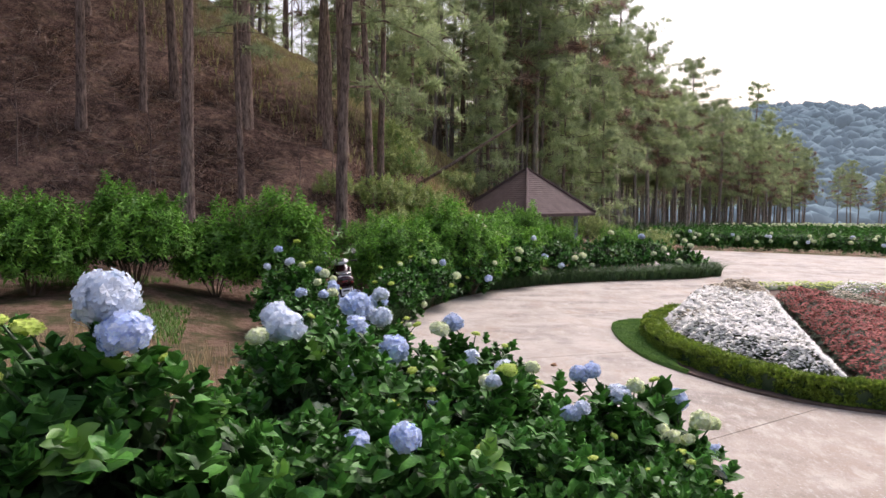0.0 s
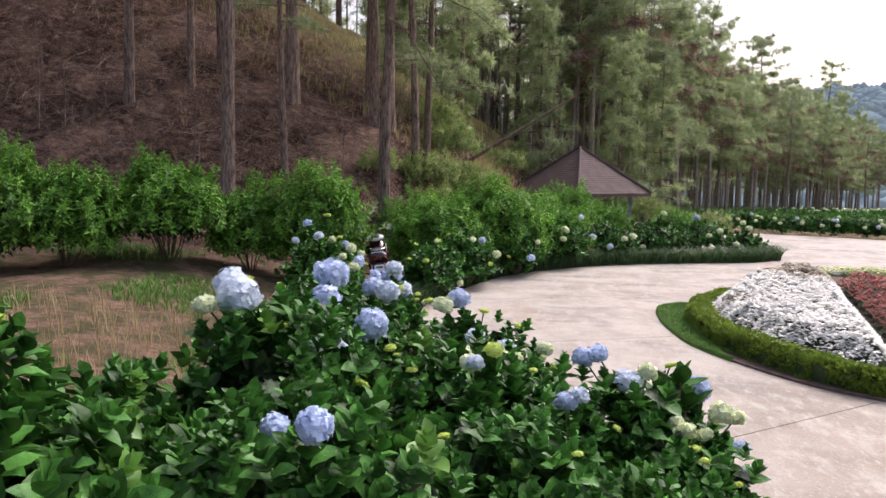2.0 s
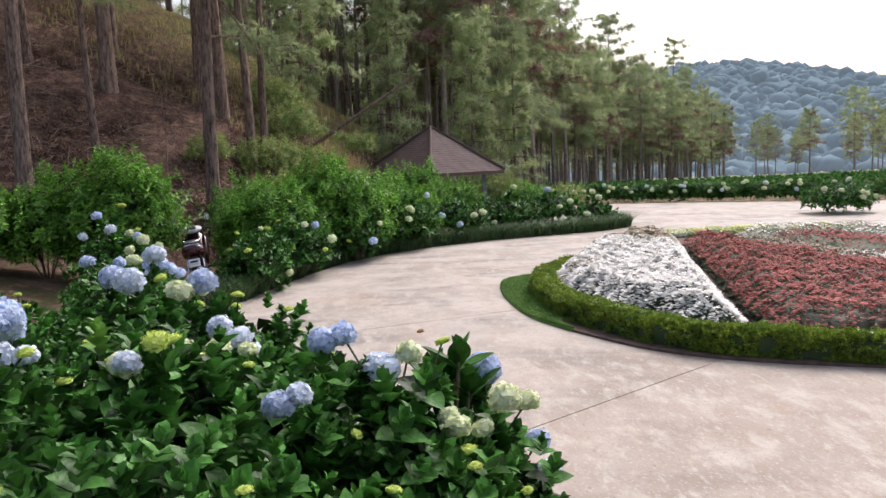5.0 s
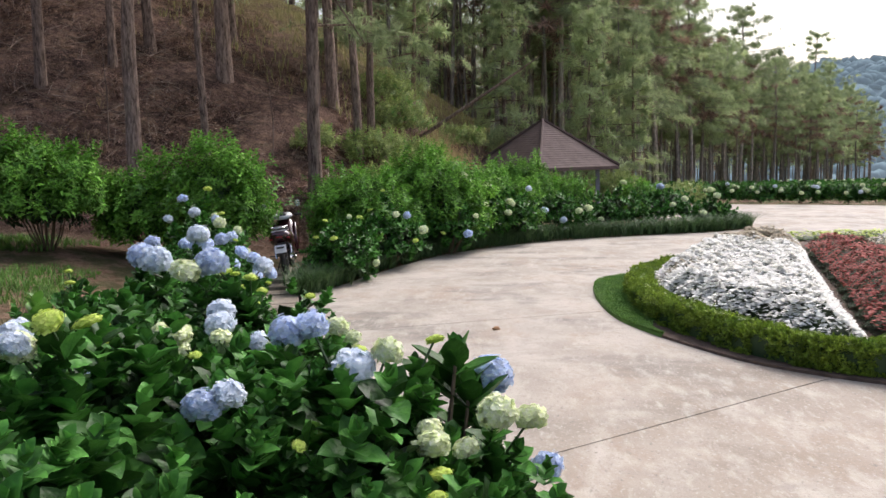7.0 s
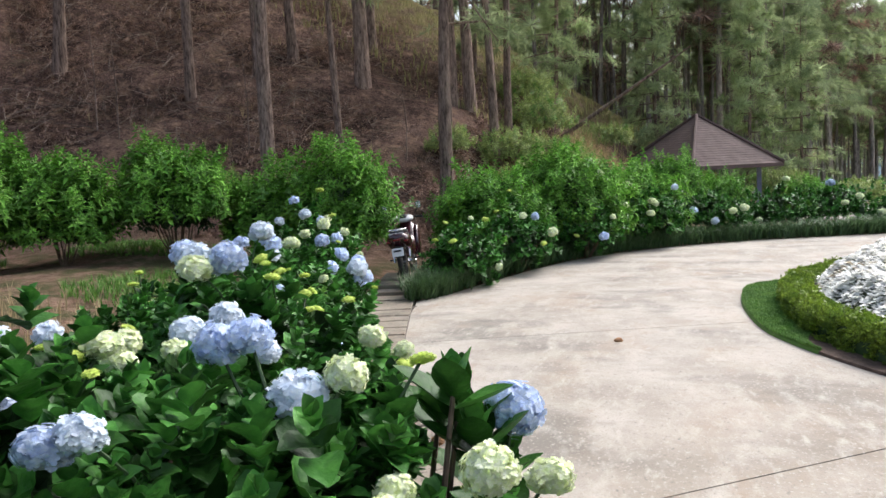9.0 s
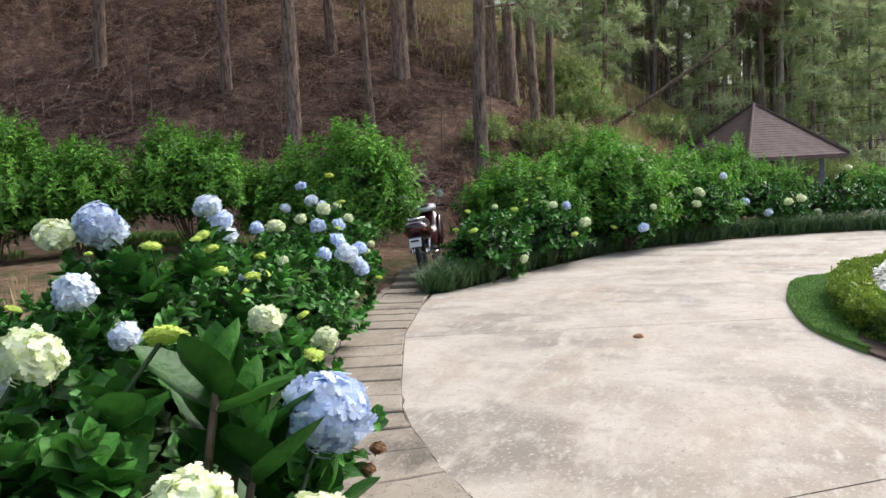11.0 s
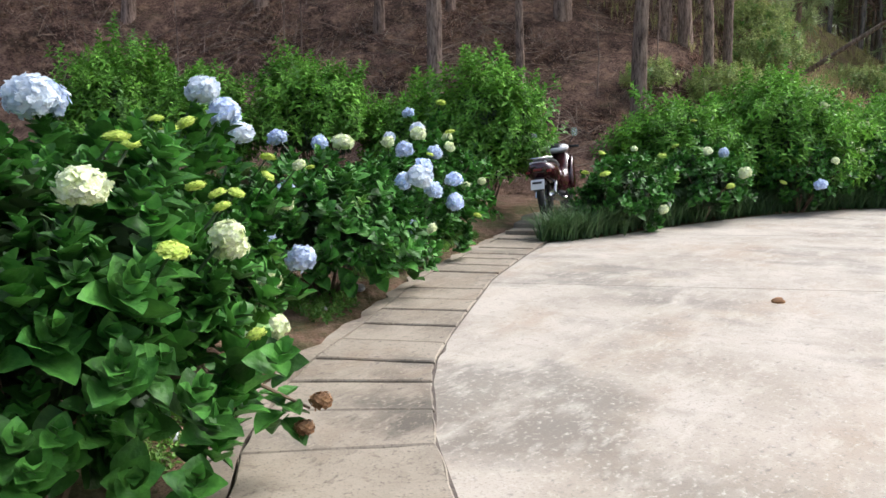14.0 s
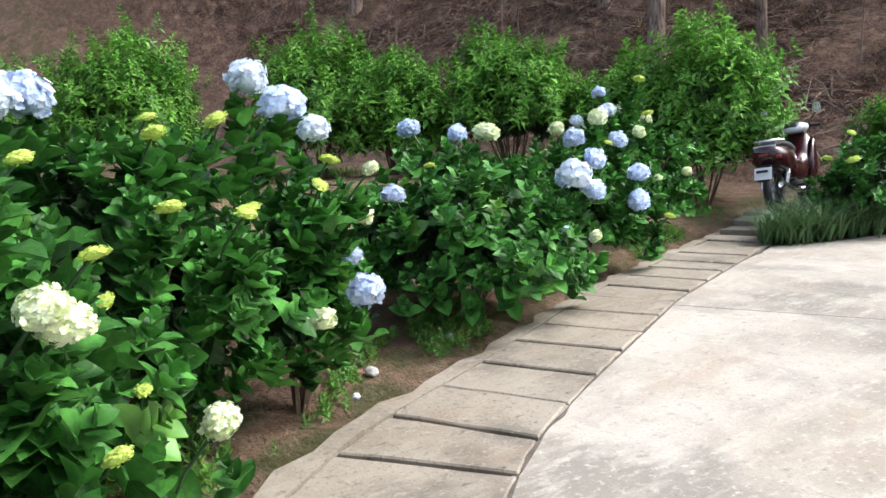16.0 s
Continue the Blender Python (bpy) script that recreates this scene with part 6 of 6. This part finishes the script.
def field(label, box, n, seed, tall=0.8):
    """Rows of flowering plants far off, too many to count."""
    r = np.random.default_rng(seed)
    x = r.uniform(box[0], box[2], n)
    y = r.uniform(box[1], box[3], n)
    row = np.round(y / 2.2) * 2.2 + r.normal(0, 0.45, n)
    keep = x > np.interp(row, [38, 76, 152], [7, 23, 70])
    x, row = x[keep], row[keep]
    z = ground_z(x, row) + tall * r.uniform(0.3, 1.0, len(x))
    P = np.stack([x, row, z], -1)
    root = thing("flower_field", (0, 0, 0), label, "flower field", kind="stuff")
    V, F = FARBUSH_SHOOTS[0]
    W, Q = scatter(V, F, frames_along(np.array([0, 0, 1.0]) + r.normal(0, 0.4, P.shape), r.uniform(0, 6.28, len(P))), P, r.uniform(1.5, 2.6, len(P)))
    tagged(link_mesh("foliage", W, Q, LEAF_HYD, root), kind="stuff")
    bm = bmesh.new()
    bmesh.ops.create_icosphere(bm, subdivisions=1, radius=0.11)
    bm.verts.ensure_lookup_table()
    V = np.array([v.co[:] for v in bm.verts])
    F = np.array([[v.index for v in f.verts] for f in bm.faces])
    bm.free()
    m = (r.random(len(P)) < 0.6) & (P[:, 1] > 72)
    T = P[m] + (0, 0, 0.16)
    W, Q = scatter(V, F, frames_along(r.normal(0, 1, T.shape), r.uniform(0, 6.28, len(T))), T, r.uniform(0.7, 1.4, len(T)))
    tagged(link_mesh("blooms", W, Q, CREAM, root), kind="stuff")


field("far field of white hydrangeas in rows", (8, 39, 120, 125), 15000, 95)

# far wooded ridge
gx, gy = np.meshgrid(np.linspace(-500, 900, 190), np.linspace(260, 620, 46))
rise = np.clip((gy - 262) / 330, 0, 1) ** 0.8
tops = 70 * (0.72 + 0.28 * np.sin(gx * 0.006 + 0.6)) + 6 * np.sin(gx * 0.031)
hz = np.array([noise.noise((x * 0.055, y * 0.055, 2.0)) * 7 + noise.noise((x * 0.17, y * 0.17, 5.0)) * 3.5 for x, y in zip(gx.ravel(), gy.ravel())]).reshape(gx.shape)
gzz = -12 + rise * tops + hz * np.clip(rise * 6, 0.2, 1)
i = (np.arange(45)[:, None] * 190 + np.arange(189)[None]).ravel()
tagged(link_mesh("backdrop", np.stack([gx.ravel(), gy.ravel(), gzz.ravel()], -1), np.stack([i, i + 1, i + 191, i + 190], -1), FARWOODS, smooth=True), "wooded ridge across the valley, haze painted in its blue-green colour and glow", "hills", kind="structure")

# tree crowns over the far ridge
r3 = np.random.default_rng(97)
bm = bmesh.new()
bmesh.ops.create_icosphere(bm, subdivisions=1, radius=1)
bm.verts.ensure_lookup_table()
V = np.array([v.co[:] for v in bm.verts]) * (1, 1, 0.9)
F = np.array([[v.index for v in f.verts] for f in bm.faces])
bm.free()
n = 5200
cx, cy = r3.uniform(-60, 560, n), 262 + 330 * r3.random(n) ** 0.9
cr = np.clip((cy - 262) / 330, 0, 1) ** 0.8
cz = -12 + cr * 70 * (0.72 + 0.28 * np.sin(cx * 0.006 + 0.6)) + cr * 6 * np.sin(cx * 0.031) + r3.normal(0, 1.5, n)
P = np.stack([cx, cy, cz], -1)
W, Q = scatter(V, F, frames_along(np.array([0, 0, 1.0]) + r3.normal(0, 0.2, P.shape), r3.uniform(0, 6.28, n)), P, r3.uniform(2.5, 6.5, n))
W += r3.normal(0, 0.5, W.shape)
tagged(link_mesh("far_woodland", W, Q, FARWOODS, smooth=True), "crowns of the distant woodland, haze painted in colour and glow", "woods", kind="stuff")

# ---------- small things ----------
def stone(x, y, size, mat, name, label, category, seed, z=0.0):
    bm = bmesh.new()
    bmesh.ops.create_icosphere(bm, subdivisions=2, radius=1)
    for v in bm.verts:
        k = 1 + 0.35 * noise.noise(v.co * 1.7 + Vector((seed, 0, 0)))
        v.co = Vector((v.co.x * size * k, v.co.y * size * 0.75 * k, v.co.z * size * 0.55 * k))
    me = bpy.data.meshes.new(name)
    bm.to_mesh(me)
    bm.free()
    me.materials.append(mat)
    ob = new(name, me)
    ob.matrix_basis = pose(x, y, max(gz(x, y), z) + size * 0.3, 0, 0, seed * 40)
    return tagged(ob, label, category, "pebbles" if name == "stone" else "")


for k, (x, y, sz) in enumerate([(-0.35, 8.45, 0.05), (-0.9, 8.9, 0.03), (-1.9, 11.5, 0.06), (-1.3, 9.9, 0.05), (-0.75, 8.5, 0.035), (-1.6, 10.7, 0.03), (-2.4, 12.6, 0.04), (-0.5, 8.75, 0.025)]):
    stone(x, y, sz, STONE, "stone", "pale grey stone on the bare earth", "stone", k + 1)
stone(-0.30, 8.30, 0.032, LITTER, "wrapper", "crumpled pale plastic wrapper by the kerb", "litter", 21)
stone(-1.02, 9.62, 0.03, LITTER, "wrapper", "crumpled pale plastic wrapper by the kerb", "litter", 22)
stone(1.32, 12.64, 0.05, DEADLEAF, "dead_leaf", "dry curled leaf on the concrete", "leaf", 23)
dead = np.random.default_rng(61)
n = 2200
y = dead.uniform(7.8, 16.5, n)
x = np.array([float(edge_x(v)) for v in y]) - 0.2 - np.abs(dead.normal(0, 0.6, n))
P = np.stack([x, y, ground_z(x, y) + 0.02], -1)
V, F = leaf_template(0.5, 0.25, -0.2, 1)
W, Q = scatter(V, F, frames_along(np.array([0, 0, 1.0]) + dead.normal(0, 0.35, P.shape), dead.uniform(0, 6.28, n)), P, dead.uniform(0.025, 0.06, n))
tagged(link_mesh("leaf_litter", W, Q, DEADLEAF), "brown fallen leaves under the hydrangeas", "leaf litter", kind="stuff")

# branch drooping over the covers, and a tall leafy shoot beside the paving
base = np.array(drain_bush.matrix_basis.translation)
V, F = tube(np.array([(0.0, 7.75, 0.42), (0.25, 7.98, 0.46), (0.42, 8.14, 0.40), (0.54, 8.26, 0.30)]) - base, [0.012, 0.010, 0.008, 0.005], 6)
branch = link_mesh("drooping_branch", V, F, TWIG, drain_bush, "thin branch bent over the drain slabs")
V, F = rosette(HYD_LEAF, 4, 0.5, -0.5, 0.10, 0.14, 0.08, 77)
link_mesh("wilted_leaves", V + np.array([0.46, 8.2, 0.34]) - base, F, LEAF_HYD, branch, "dull wilting leaves")
dried = head_mesh("dried_head", 60, 0.14, DEADLEAF, 0.8, 12)
for px, py, pz, dia in ((0.58, 8.28, 0.33, 0.085), (0.55, 8.22, 0.24, 0.075)):
    ob = new("dried_head", dried)
    ob.parent = branch
    ob.matrix_basis = Matrix.Translation(Vector((px, py, pz)) - Vector(base)) @ Matrix.Diagonal((dia, dia, dia, 1))
    tagged(ob, "brown dried flower head")
base = np.array(kerb_bush.matrix_basis.translation)
big = leaf_template(0.66, 0.2, -0.15, 5)
for k, (px, py, pz, size) in enumerate([(1.38, 6.00, 1.33, 1.2), (1.36, 6.10, 1.22, 1.3), (1.43, 6.04, 1.17, 1.2), (1.28, 6.16, 1.20, 1.2), (1.40, 6.16, 1.02, 1.3), (1.46, 6.24, 1.00, 1.0)]):
    V, F = rosette(big, 4, 1.25, 0.55, 0.10, 0.19, 0.07, 90 + k)
    shoot = link_mesh("leafy_shoot", V * size * 0.9 + np.array([px, py, pz]) - base, F, LEAF_HYD, kerb_bush, "tall upright shoot of large leaves", smooth=True)
    V, F = tube(np.array([(px, py, pz), (px - 0.05, py - 0.1, pz * 0.6), (px - 0.05, py - 0.15, 0.2)]) - base, [0.008, 0.011, 0.014], 6)
    link_mesh("stem", V, F, TWIG, shoot)
